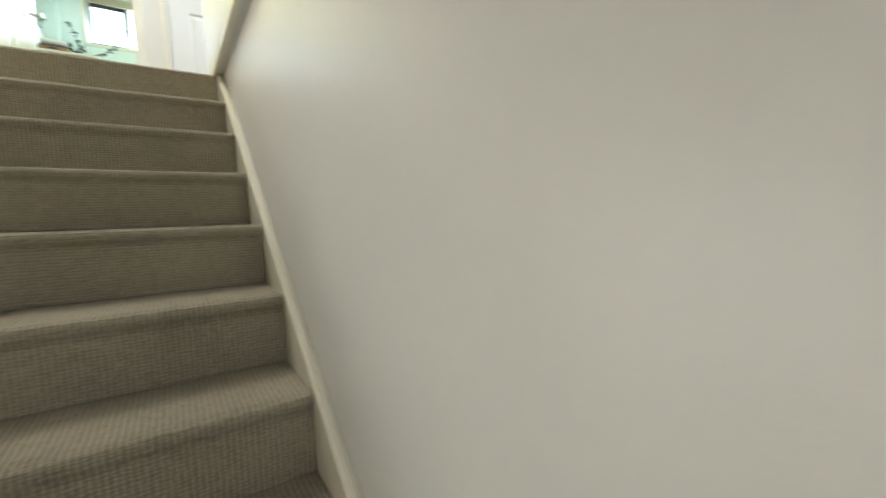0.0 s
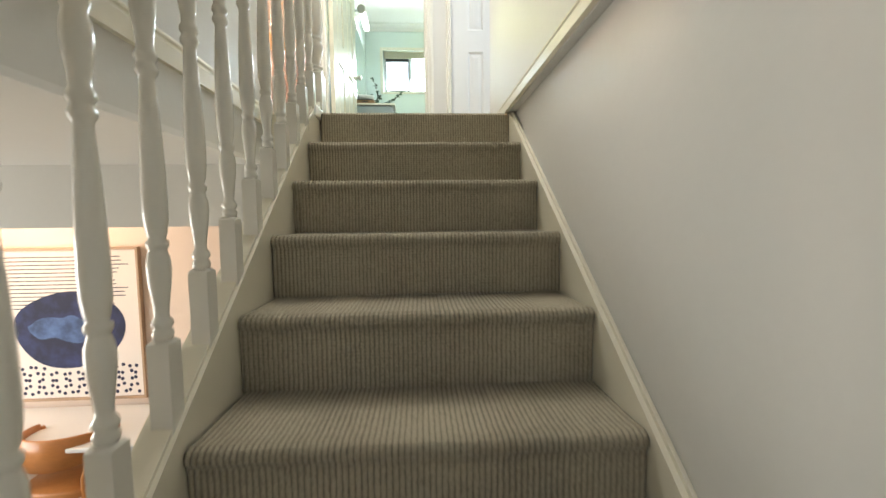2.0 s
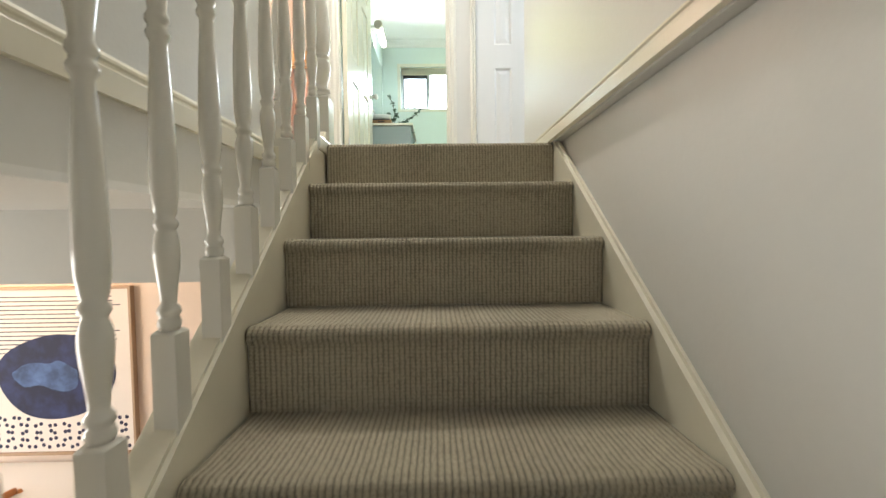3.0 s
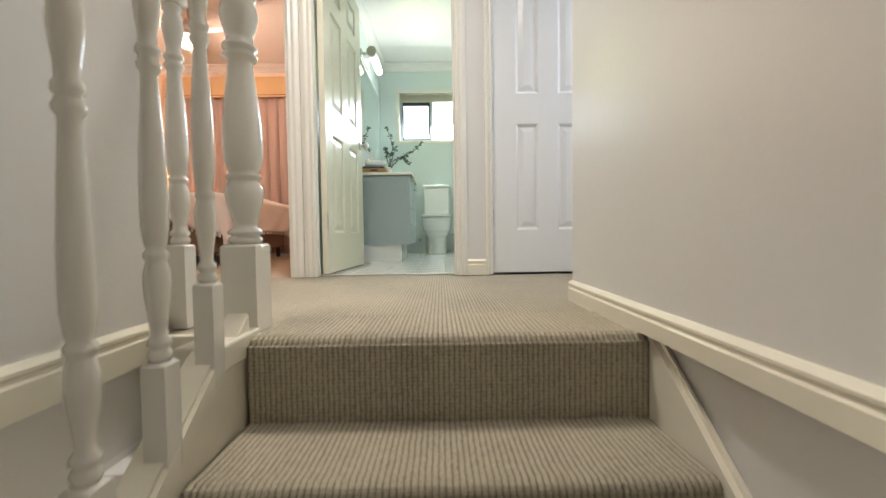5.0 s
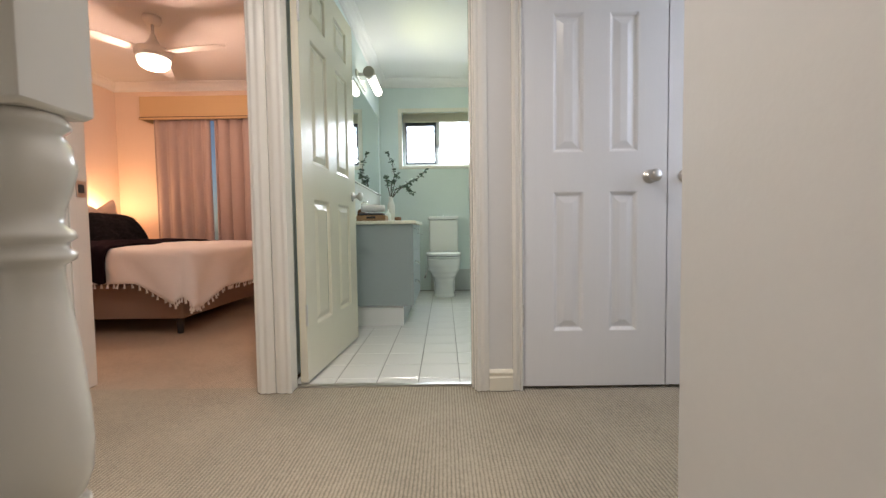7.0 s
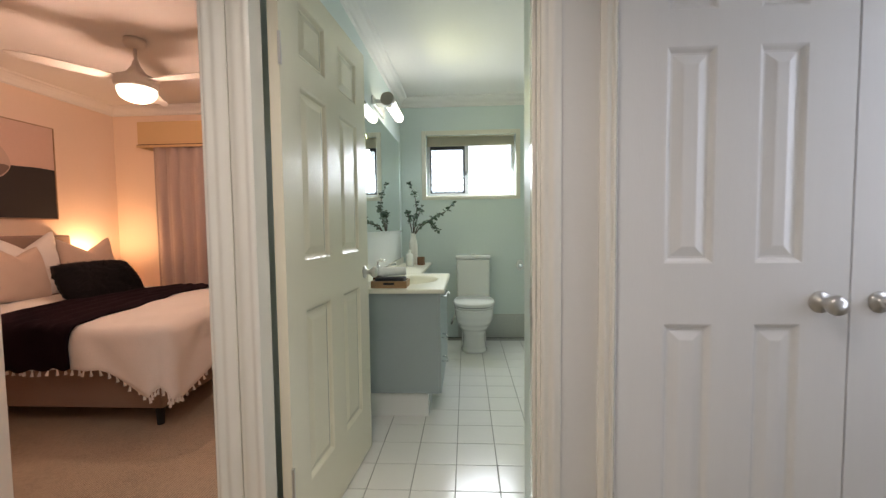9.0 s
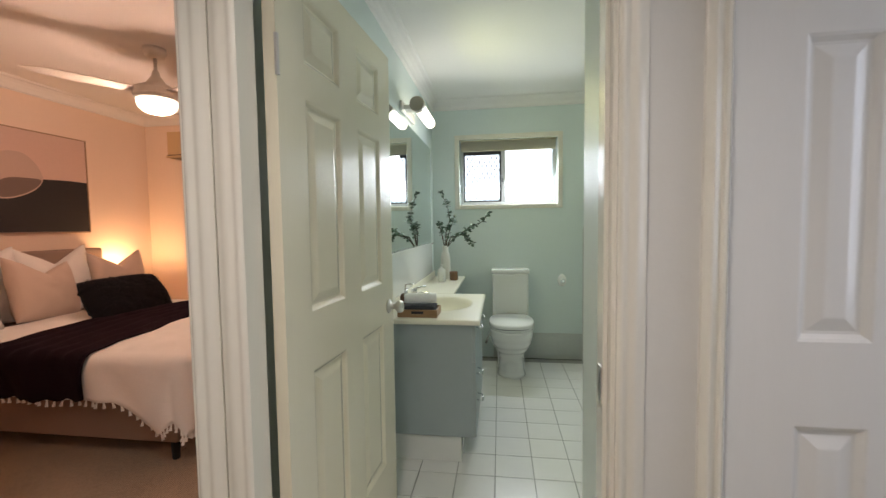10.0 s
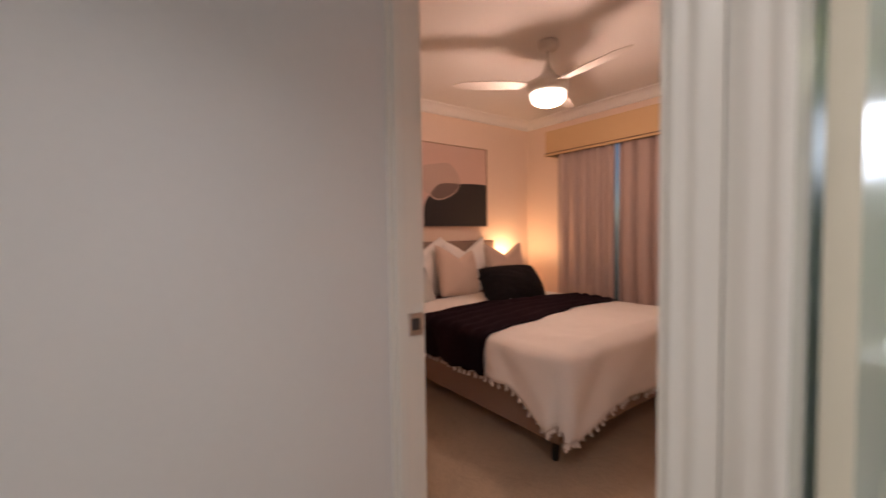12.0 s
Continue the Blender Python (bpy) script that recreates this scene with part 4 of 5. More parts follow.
def leaf_mesh():
    bm = bmesh.new()
    o = [(0, 0, 0), (0.01, 0.010, 0.002), (0.025, 0.012, 0.0), (0.038, 0.0, -0.005), (0.025, -0.012, 0.0), (0.01, -0.010, 0.002)]
    v = [bm.verts.new(p) for p in o]
    c = bm.verts.new((0.014, 0, 0.004))
    for i in range(6):
        bm.faces.new((v[i], v[(i + 1) % 6], c))
    return bm


spray = thing("branch_spray", "leafy green eucalypt branches standing in the vase", "branches", pose(-1.12, 4.33, 1.07))
rng = random.Random(4)
base_leaf = None
for pts in (((0, 0, 0), (0.01, -0.02, 0.16), (0.05, -0.04, 0.28), (0.03, -0.05, 0.42), (-0.03, -0.06, 0.54)),
            ((0, 0, 0), (0.07, -0.01, 0.1), (0.17, -0.03, 0.17), (0.26, -0.04, 0.22), (0.36, -0.05, 0.27), (0.4, -0.05, 0.33)),
            ((0, 0, 0), (0.06, -0.05, 0.12), (0.16, -0.1, 0.15), (0.22, -0.14, 0.12), (0.26, -0.15, 0.06)),
            ((0, 0, 0), (-0.02, -0.06, 0.14), (-0.03, -0.14, 0.22), (-0.02, -0.2, 0.26)),
            ((0, 0, 0), (0.02, 0.01, 0.12), (0.06, 0.03, 0.24), (0.09, 0.02, 0.33))):
    tw = part("twig", tube(pts, 0.006, 6, taper=0.3), TWIG, spray, smooth=True)
    for a, b in zip(pts[1:], pts[2:]):
        a, b = Vector(a), Vector(b)
        for k in range(16):
            p = a.lerp(b, rng.random())
            turn_m = Matrix.Translation(p) @ Euler((rng.uniform(-0.9, 0.9), rng.uniform(-0.9, 0.6), rng.uniform(0, 6.3))).to_matrix().to_4x4() @ Matrix.Scale(rng.uniform(0.8, 1.35), 4)
            if base_leaf is None:
                ob = base_leaf = part("leaf", leaf_mesh(), LEAFG, tw)
            else:
                ob = new("leaf", base_leaf.data)
                ob.parent = tw
            ob.matrix_basis = turn_m

# ---- bedroom ----
LINENC = material("white_linen", (0.85, 0.845, 0.835), 0.9, grain=0.1, scale=160, stain=0.1, stain_scale=5, bump=0.35, bump_scale=14, spec=0.15, sheen=0.2)
SHAM = material("blush_linen", (0.62, 0.50, 0.43), 0.9, grain=0.15, scale=200, stain=0.12, bump=0.4, bump_scale=20, spec=0.15, sheen=0.2)
GREYLINEN = material("pale_grey_linen", (0.55, 0.55, 0.53), 0.9, grain=0.12, scale=200, bump=0.4, bump_scale=20, spec=0.15)
FUR = material("black_faux_fur", (0.009, 0.008, 0.010), 0.95, grain=0.3, scale=120, bump=0.5, bump_scale=60, spec=0.15, sheen=0.05)
THROW = material("black_knit_throw", (0.014, 0.007, 0.011), 0.95, grain=0.4, scale=150, bump=0.9, bump_scale=120, spec=0.08)
UPHOL = material("taupe_upholstery", (0.30, 0.22, 0.18), 0.9, grain=0.2, scale=200, stain=0.1, bump=0.4, bump_scale=200, spec=0.1)
BLACKLEG = material("black_leg", (0.012, 0.012, 0.012), 0.4)
CURTAIN = material("mauve_curtain_cloth", (0.50, 0.40, 0.37), 0.85, grain=0.12, scale=200, stain=0.1, bump=0.3, bump_scale=220, spec=0.15, sheen=0.15)
PELMET = material("tan_pelmet_cloth", (0.62, 0.44, 0.24), 0.8, grain=0.12, scale=180, stain=0.1, bump=0.2, bump_scale=200)
BX0, BX1, BY0, BY1, BT = -4.28, -2.36, 2.5, 4.06, 0.6

bed = thing("bed", "upholstered double bed with taupe headboard and black feet", "bed")
part("base", box(BX0 + 0.02, BX1 - 0.03, BY0 + 0.02, BY1 - 0.02, 0.115, 0.36, 0.012), UPHOL, bed, "taupe upholstered bed base")
part("mattress", box(BX0 + 0.02, BX1 - 0.05, BY0 + 0.04, BY1 - 0.04, 0.361, BT - 0.03, 0.05, seg=4), LINENC, bed)
part("headboard", box(-4.385, -4.29, BY0 + 0.02, 3.88, 0.13, 1.14, 0.02, seg=3), UPHOL, bed, "taupe padded headboard")
for x in (BX0 + 0.1, BX1 - 0.085):
    for y in (BY0 + 0.07, BY1 - 0.08):
        part("leg", lathe([(0.018, 0), (0.02, 0.005), (0.026, 0.1145)], 16, m=Matrix.Translation((x, y, 0))), BLACKLEG, bed, "short black tapered leg")


def drape(u0, u1, foot, near, far, lift, seed, res=0.022, wave=0.012):
    """Cloth laid over the bed: u runs along x, v along y; what passes the bed's edges hangs down, with a pointed fall at a corner."""
    bm = bmesh.new()
    nu, nv = int((u1 + foot - u0) / res), int((BY1 - BY0 + near + far) / res)
    g = {}
    r = 0.05
    for i in range(nu + 1):
        for k in range(nv + 1):
            u = u0 + (u1 + foot - u0) * i / nu
            v = BY0 - near + (BY1 - BY0 + near + far) * k / nv
            a = max(0.0, u - BX1) if foot else 0.0
            b = max(0.0, BY0 - v, v - BY1)
            sgn = -1 if v < BY0 else 1
            if foot:
                b *= 1 + 0.55 * max(0, 1 - abs(BX1 - u) / 0.3) ** 1.1
                a *= 1 + 0.3 * max(0, 1 - abs(v - BY0) / 0.3) ** 1.1
            d = math.hypot(a, b)
            x, y = min(u, BX1) if foot else u, max(BY0, min(BY1, v))
            crown = 0.03 * math.sin(math.pi * min(1, max(0, (y - BY0) / (BY1 - BY0))))
            if d > 0:
                t = min(d / r, math.pi / 2)
                out = r * math.sin(t) + 0.13 * max(0, d - r)
                fall = r * (1 - math.cos(t)) + max(0, d - r * math.pi / 2)
                out += wave * min(1, d / 0.15) * (math.sin((u * 17 + v * 13) + 2 * noise.noise((u * 3, v * 3, seed))))
                x += out * a / d
                y += sgn * out * b / d
                z = BT - fall
            else:
                z = BT + crown
            z += 0.010 * noise.noise((u * 4, v * 4, seed)) + 0.004 * noise.noise((u * 13, v * 11, seed + 5))
            z += lift
            if d > 0:
                x += lift * a / d
                y += sgn * lift * b / d
            g[i, k] = bm.verts.new((x, y, max(z, 0.06)))
    for i in range(nu):
        for k in range(nv):
            bm.faces.new((g[i, k], g[i + 1, k], g[i + 1, k + 1], g[i, k + 1]))
    return bm, [g[i, 0].co.copy() for i in range(nu + 1)], [g[nu, k].co.copy() for k in range(nv + 1)]


bm, near_hem, foot_hem = drape(-3.98, BX1, 0.34, 0.255, 0.27, 0.012, 2.0)
duvet = thing("duvet", "white linen duvet cover with tasselled hem", "duvet")
cover = part("cover", bm, LINENC, duvet, smooth=True)
sol = cover.modifiers.new("thickness", "SOLIDIFY")
sol.thickness, sol.offset = 0.012, 1
tassel = None
hem = near_hem[::2] + foot_hem[::2]
for k, p in enumerate(hem):
    if tassel is None:
        tassel = part("tassel", lathe([(0.002, 0), (0.005, -0.008), (0.004, -0.013), (0.0085, -0.04), (0.0, -0.041)], 7), LINENC, duvet)
        ob = tassel
    else:
        ob = new("tassel", tassel.data)
        ob.parent = duvet
    ob.location = p + Vector((0.002, -0.004, 0.006))
    ob.rotation_euler = (0.25 * math.sin(k * 2.1), 0.25 * math.sin(k * 1.3), k)
bm, _, _ = drape(-3.55, -2.83, 0.0, 0.27, 0.25, 0.028, 7.0, wave=0.018)
for v in bm.verts:
    f_ = max(0, (v.co.y - BY0) / (BY1 - BY0))
    v.co.x = -3.19 + (v.co.x + 3.19) * (1 - 0.45 * f_) + 0.03 * noise.noise((v.co.y * 3, v.co.z * 3, 1))
    v.co.z += 0.008 * math.sin(v.co.x * 55 + 3 * noise.noise((v.co.x, v.co.y * 3, 4)))
throw = tagged(part("throw_blanket", bm, THROW, smooth=True), "black knitted throw laid across the bed", "blanket")
sol = throw.modifiers.new("thickness", "SOLIDIFY")
sol.thickness, sol.offset = 0.014, 1


def pillow(w, h, t, ears=0.06, dent=0.0, seed=0.0, fuzz=0.0):
    """A stuffed cushion standing on its lower edge: x thickness, y width, z height, with drawn-out corners."""
    bm = bmesh.new()
    n = 26
    sides = []
    for s in (1, -1):
        g = {}
        for i in range(n + 1):
            for k in range(n + 1):
                a, b = 2 * i / n - 1, 2 * k / n - 1
                f = max(0.0, (1 - abs(a) ** 2.4) * (1 - abs(b) ** 2.4)) ** 0.42
                pinch = 1 - ears * (1 - abs(a) ** 3) * abs(b) ** 2, 1 - ears * (1 - abs(b) ** 3) * abs(a) ** 2
                z = h / 2 * b * pinch[0]
                if dent and b > 0:
                    z -= dent * b * max(0, 1 - abs(a) * 1.1) ** 1.2
                e = 0.012 * noise.noise((a * 2.5, b * 2.5, seed + s)) + fuzz * noise.noise((a * 14, b * 14, seed))
                g[i, k] = bm.verts.new((s * (t / 2 * f + (e if f > 0.05 else 0)), w / 2 * a * pinch[1], h / 2 + z))
        for i in range(n):
            for k in range(n):
                bm.faces.new((g[i, k], g[i + 1, k], g[i + 1, k + 1], g[i, k + 1]))
        sides.append(g)
    bmesh.ops.remove_doubles(bm, verts=bm.verts, dist=0.0004)
    return bm


def cushion(label, w, h, t, mat, x, y, z, lean, turn=0, tilt=0, **more):
    return tagged(part("pillow", pillow(w, h, t, **more), mat, at=pose(x, y, z, tilt, lean, turn), smooth=True), label, "pillow", "pillows on the bed")


cushion("large white linen pillow against the headboard", 0.58, 0.58, 0.17, LINENC, -4.17, 2.88, 0.62, -12, 0, 0, dent=0.14, seed=1)
cushion("large white linen pillow against the headboard", 0.58, 0.57, 0.17, LINENC, -4.17, 3.42, 0.62, -12, 0, 0, dent=0.15, seed=2)
cushion("plump blush linen cushion with dented top", 0.5, 0.5, 0.19, SHAM, -3.97, 3.16, 0.62, -20, 8, -9, dent=0.12, seed=3)
cushion("plump blush linen cushion with dented top", 0.5, 0.5, 0.18, SHAM, -4.06, 3.86, 0.62, -12, -4, 0, dent=0.13, seed=4)
cushion("pale grey linen pillow lying near the bed edge", 0.5, 0.34, 0.17, GREYLINEN, -3.93, 2.62, 0.61, -24, 8, 0, dent=0.03, seed=5)
cushion("black faux-fur lumbar cushion", 0.7, 0.37, 0.21, FUR, -3.55, 3.5, 0.585, -32, 4, -2, ears=-0.07, seed=6, fuzz=0.02)

fur = bmesh.new()
rf = random.Random(9)
for k in range(3200):
    a, b, sd = rf.uniform(-1, 1), rf.uniform(-1, 1), rf.choice((-1, 1, 1))
    f = max(0.0, (1 - abs(a) ** 2.4) * (1 - abs(b) ** 2.4)) ** 0.42
    p = Vector((sd * 0.11 * f, 0.35 * a * (1 - 0.02 * abs(a)), 0.185 + 0.185 * b))
    d = Vector((sd * f * 0.8, a * 0.7, b * 0.7 - 0.25)).normalized() + Vector((rf.uniform(-0.5, 0.5), rf.uniform(-0.5, 0.5), rf.uniform(-0.5, 0.5)))
    w = d.orthogonal().normalized() * 0.0022
    tip = p + d.normalized() * rf.uniform(0.014, 0.03)
    fur.faces.new((fur.verts.new(p - w), fur.verts.new(p + w), fur.verts.new(tip)))
fur_cushion = [o for o in scene.objects if o.name.startswith("pillow") and o.data.materials[0] == FUR][0]
tagged(part("fur_pile", fur, FUR, fur_cushion), "long black fur strands", "", "", "stuff")

# bedside table and lamp
stand = thing("bedside_table", "small timber bedside table in the corner", "bedside table", pose(-4.17, 4.3, 0))
part("top", box(-0.2, 0.2, -0.2, 0.2, 0.5, 0.53, 0.004), TIMBER, stand)
part("drawer", box(-0.18, 0.18, -0.18, 0.18, 0.36, 0.499, 0.003), TIMBER, stand)
for x in (-0.17, 0.14):
    for y in (-0.17, 0.14):
        part("leg", box(x, x + 0.03, y, y + 0.03, 0, 0.359, 0.003), TIMBER, stand)
bl_ = thing("table_lamp", "lit bedside lamp with pale drum shade", "lamp", pose(-4.2, 4.06, 0.53))
part("base", lathe([(0, 0), (0.06, 0), (0.062, 0.01), (0.03, 0.03), (0.05, 0.09), (0.04, 0.16), (0.012, 0.19), (0.012, 0.22), (0, 0.22)], 20), WHITE, bl_, smooth=True)
bm = bmesh.new()
for r0, r1 in ((0.12, 0.10), (0.117, 0.097)):
    a = [bm.verts.new((r0 * math.cos(i * math.pi / 14), r0 * math.sin(i * math.pi / 14), 0.24)) for i in range(28)]
    c = [bm.verts.new((r1 * math.cos(i * math.pi / 14), r1 * math.sin(i * math.pi / 14), 0.42)) for i in range(28)]
    for i in range(28):
        bm.faces.new((a[i], a[(i + 1) % 28], c[(i + 1) % 28], c[i]))
part("shade", bm, translucent(material("lamp_shade_cloth", (0.80, 0.76, 0.68), 0.9, grain=0.1, scale=160), (0.85, 0.78, 0.66), 0.6), bl_, "pale drum shade", smooth=True)

# picture over the bed
pic = thing("wall_art", "framed abstract print of blush, taupe and black shapes", "picture")
AX0 = -4.398
PY0, PY1, PZ0, PZ1 = 2.86, 3.84, 1.29, 2.11
ink = {n_: material("ink_" + n_, c, 0.75, grain=0.08, stain=0.1, bump=0.1) for n_, c in (("blush", (0.62, 0.44, 0.38)), ("cream", (0.72, 0.60, 0.52)), ("black", (0.022, 0.020, 0.022)), ("taupe", (0.50, 0.37, 0.32)), ("pink", (0.66, 0.38, 0.30)), ("umber", (0.17, 0.12, 0.105)))}
part("canvas", box(AX0, AX0 + 0.024, PY0, PY1, PZ0, PZ1), ink["blush"], pic)


def blot(points, x, mat, name, parent, turn=None, smooth_steps=4):
    """A flat inked shape: a rounded outline through a few corners, y and z, lying at x."""
    pts = [Vector((p[0], p[1])) for p in points]
    for _ in range(smooth_steps):
        nxt = []
        for a, b in zip(pts, pts[1:] + pts[:1]):
            nxt += [a.lerp(b, 0.25), a.lerp(b, 0.75)]
        pts = nxt
    bm = bmesh.new()
    a = [bm.verts.new((x, p.x, p.y)) for p in pts]
    c = [bm.verts.new((x - 0.0006, p.x, p.y)) for p in pts]
    bm.faces.new(a)
    for i in range(len(a)):
        bm.faces.new((a[i], a[(i + 1) % len(a)], c[(i + 1) % len(a)], c[i]))
    return part(name, bm, mat, parent, at=turn)


part("pale_shape", box(AX0 + 0.024, AX0 + 0.0246, PY0 + 0.002, PY0 + 0.14, PZ0 + 0.002, PZ1 - 0.002), ink["cream"], pic)
blot(((2.87, 1.32), (2.87, 1.62), (2.92, 1.66), (2.96, 1.42), (2.9, 1.31)), AX0 + 0.0254, ink["pink"], "pink_shape", pic, smooth_steps=2)
blot(((3.02, 1.293), (3.02, 1.293), (3.02, 1.49), (3.062, 1.571), (3.137, 1.666), (3.222, 1.725), (3.364, 1.73), (3.505, 1.73), (3.682, 1.74), (3.838, 1.733), (3.838, 1.733), (3.838, 1.293), (3.838, 1.293)), AX0 + 0.0262, ink["black"], "black_shape", pic, smooth_steps=2)
blot(((2.956, 1.8), (3.02, 1.89), (3.138, 1.905), (3.319, 1.943), (3.417, 1.874), (3.471, 1.784), (3.479, 1.699), (3.381, 1.605), (3.192, 1.54), (3.083, 1.592), (2.991, 1.671)), AX0 + 0.0270, ink["taupe"], "taupe_shape", pic, smooth_steps=2)
blot(((3.095, 1.60), (3.137, 1.666), (3.222, 1.725), (3.364, 1.73), (3.46, 1.73), (3.465, 1.695), (3.375, 1.615), (3.2, 1.553)), AX0 + 0.0278, ink["umber"], "overlap_shape", pic, smooth_steps=2)
FRAMEW = material("pale_oak_frame", (0.42, 0.28, 0.18), 0.5, grain=0.3, scale=60)
for r in ((PY0 - 0.008, PY0 - 0.001, PZ0 - 0.008, PZ1 + 0.008), (PY1 + 0.001, PY1 + 0.008, PZ0 - 0.008, PZ1 + 0.008), (PY0 - 0.001, PY1 + 0.001, PZ0 - 0.008, PZ0 - 0.001), (PY0 - 0.001, PY1 + 0.001, PZ1 + 0.001, PZ1 + 0.008)):
    part("frame_strip", box(AX0, AX0 + 0.032, *r, 0.001), FRAMEW, pic)

# curtains and pelmet
pel = thing("pelmet", "tan fabric-covered box pelmet over the curtains", "pelmet")
part("front", box(-3.97, -1.45, 4.335, 4.35, 2.03, 2.29, 0.002), PELMET, pel)
part("return_end", box(-3.97, -3.955, 4.351, YB - 0.001, 2.03, 2.29, 0.002), PELMET, pel)
part("top_board", box(-3.954, -1.45, 4.351, YB - 0.001, 2.278, 2.289), PELMET, pel)
part("piping", box(-3.974, -1.45, 4.328, 4.3345, 2.052, 2.06, 0.002), material("dark_piping", (0.10, 0.05, 0.03), 0.8), pel, "dark piping line")
part("lower_band", box(-3.978, -1.45, 4.322, 4.3345, 2.028, 2.05, 0.003), PELMET, pel)


def curtain(x0, x1, folds, seed):
    bm = bmesh.new()
    nx, nz = folds * 12, 18
    g = {}
    for i in range(nx + 1):
        for k in range(nz + 1):
            f, h = i / nx, k / nz
            ph = f * folds * 2 * math.pi + 1.2 * noise.noise((f * 4, seed, 0.3)) + 0.35 * noise.noise((f * 6, h * 2.2, seed))
            amp = 0.036 * (0.75 + 0.5 * noise.noise((f * 5, 2.2, seed))) * (0.8 + 0.35 * (1 - h))
            y = 4.43 + amp * math.sin(ph) + 0.008 * math.sin(2 * ph + seed)
            g[i, k] = bm.verts.new((x0 + (x1 - x0) * f + 0.012 * math.cos(ph), y, 0.03 + (2.19 - 0.03) * h))
    for i in range(nx):
        for k in range(nz):
            bm.faces.new((g[i, k], g[i + 1, k], g[i + 1, k + 1], g[i, k + 1]))
    return bm


for x0, x1, n_, s in ((-3.9, -3.235, 5, 1.0), (-3.185, -1.6, 11, 5.0)):
    c_ = tagged(part("curtain", curtain(x0, x1, n_, s), CURTAIN, smooth=True), "floor-length mauve-beige pleated curtain, drawn closed", "curtain", "bedroom curtains")
    sol = c_.modifiers.new("thickness", "SOLIDIFY")
    sol.thickness = 0.003
track = thing("curtain_track", "white curtain track under the pelmet", "curtain track")
part("track", box(-3.92, -1.5, 4.42, 4.44, 2.192, 2.21, 0.002), ALU, track)
win2 = thing("window_bedroom", "white aluminium bedroom window behind the curtains", "window")
win2["kind"] = "structure"
for r in ((-3.9, -3.85, 0.35, 2.15), (-1.95, -1.9, 0.35, 2.15), (-3.85, -1.95, 0.35, 0.4), (-3.85, -1.95, 2.1, 2.15), (-2.93, -2.88, 0.4, 2.1)):
    part("sash_bar", box(r[0], r[1], YB + 0.12, YB + 0.16, r[2], r[3], 0.003), ALU, win2)
for x0, x1 in ((-3.85, -2.93), (-2.88, -1.95)):
    part("pane", box(x0, x1, YB + 0.138, YB + 0.142, 0.4, 2.1), GLASS, win2).visible_shadow = False

# ceiling fan
fan = thing("ceiling_fan", "white three-blade ceiling fan with lit opal lamp", "ceiling fan", pose(-2.88, 3.045, 0))
FANW = material("fan_white", (0.72, 0.70, 0.66), 0.4, stain=0.05)
part("canopy", lathe([(0, 2.499), (0.066, 2.499), (0.068, 2.47), (0.056, 2.445), (0.02, 2.435), (0, 2.435)], 28), FANW, fan, smooth=True)
part("rod", lathe([(0.011, 2.44), (0.011, 2.36), (0.02, 2.35), (0.026, 2.32), (0.06, 2.27), (0.11, 2.24), (0.11, 2.235)], 24), FANW, fan, smooth=True)
part("motor", lathe([(0.10, 2.24), (0.128, 2.234), (0.134, 2.22), (0.134, 2.185), (0.128, 2.165), (0.118, 2.16), (0, 2.16)], 36), FANW, fan, smooth=False)
part("lamp_bowl", lathe([(0.117, 2.159), (0.118, 2.14), (0.108, 2.11), (0.085, 2.088), (0.05, 2.075), (0.0, 2.071)], 36), glow("lit_opal", (1.0, 0.84, 0.64), 7.0), fan, "glowing opal lamp bowl", smooth=True)
bm = bmesh.new()
rows_ = []
for k in range(13):
    f = k / 12
    x = 0.12 + 0.52 * f
    w = 0.042 + 0.014 * math.sin(f * math.pi) - 0.03 * max(0, f - 0.85) / 0.15
    tw = math.radians(9 - 4 * f)
    row = []
    for y, t_ in ((-w, 0.0), (0, 0.003), (w, 0.0), (w, -0.004), (0, -0.006), (-w, -0.004)):
        row.append(bm.verts.new((x, y * math.cos(tw), 2.215 + y * math.sin(tw) + t_ + 0.01 * f)))
    rows_.append(row)
for a, c in zip(rows_, rows_[1:]):
    for i in range(6):
        bm.faces.new((a[i], a[(i + 1) % 6], c[(i + 1) % 6], c[i]))
bm.faces.new(rows_[0])
bm.faces.new(rows_[-1][::-1])
blade = part("blade", bm, FANW, fan, "white fan blade", smooth=False)
blade.rotation_euler = (0, 0, radians(233))
for a in (353, 113):
    ob = new("blade", blade.data)
    ob.parent, ob.rotation_euler = fan, (0, 0, radians(a))
    tagged(ob, "white fan blade")

# ---- dining room below ----
TANWOOD = material("orange_tan_timber", (0.52, 0.20, 0.055), 0.35, grain=0.35, scale=18, stain=0.2, coat=0.3, stretch=(2, 2, 10))
TABLEW = material("white_table_laminate", (0.80, 0.79, 0.78), 0.35, stain=0.05)
DF = LOW
table = thing("dining_table", "white dining table against the wall", "table")
part("tabletop", box(-4.3, -2.0, 0.5, 1.13, DF + 0.735, DF + 0.765, 0.006), TABLEW, table)
for x in (-4.22, -2.14):
    for y in (0.54, 1.03):
        part("leg", box(x, x + 0.06, y, y + 0.06, DF, DF + 0.734, 0.004), TABLEW, table)


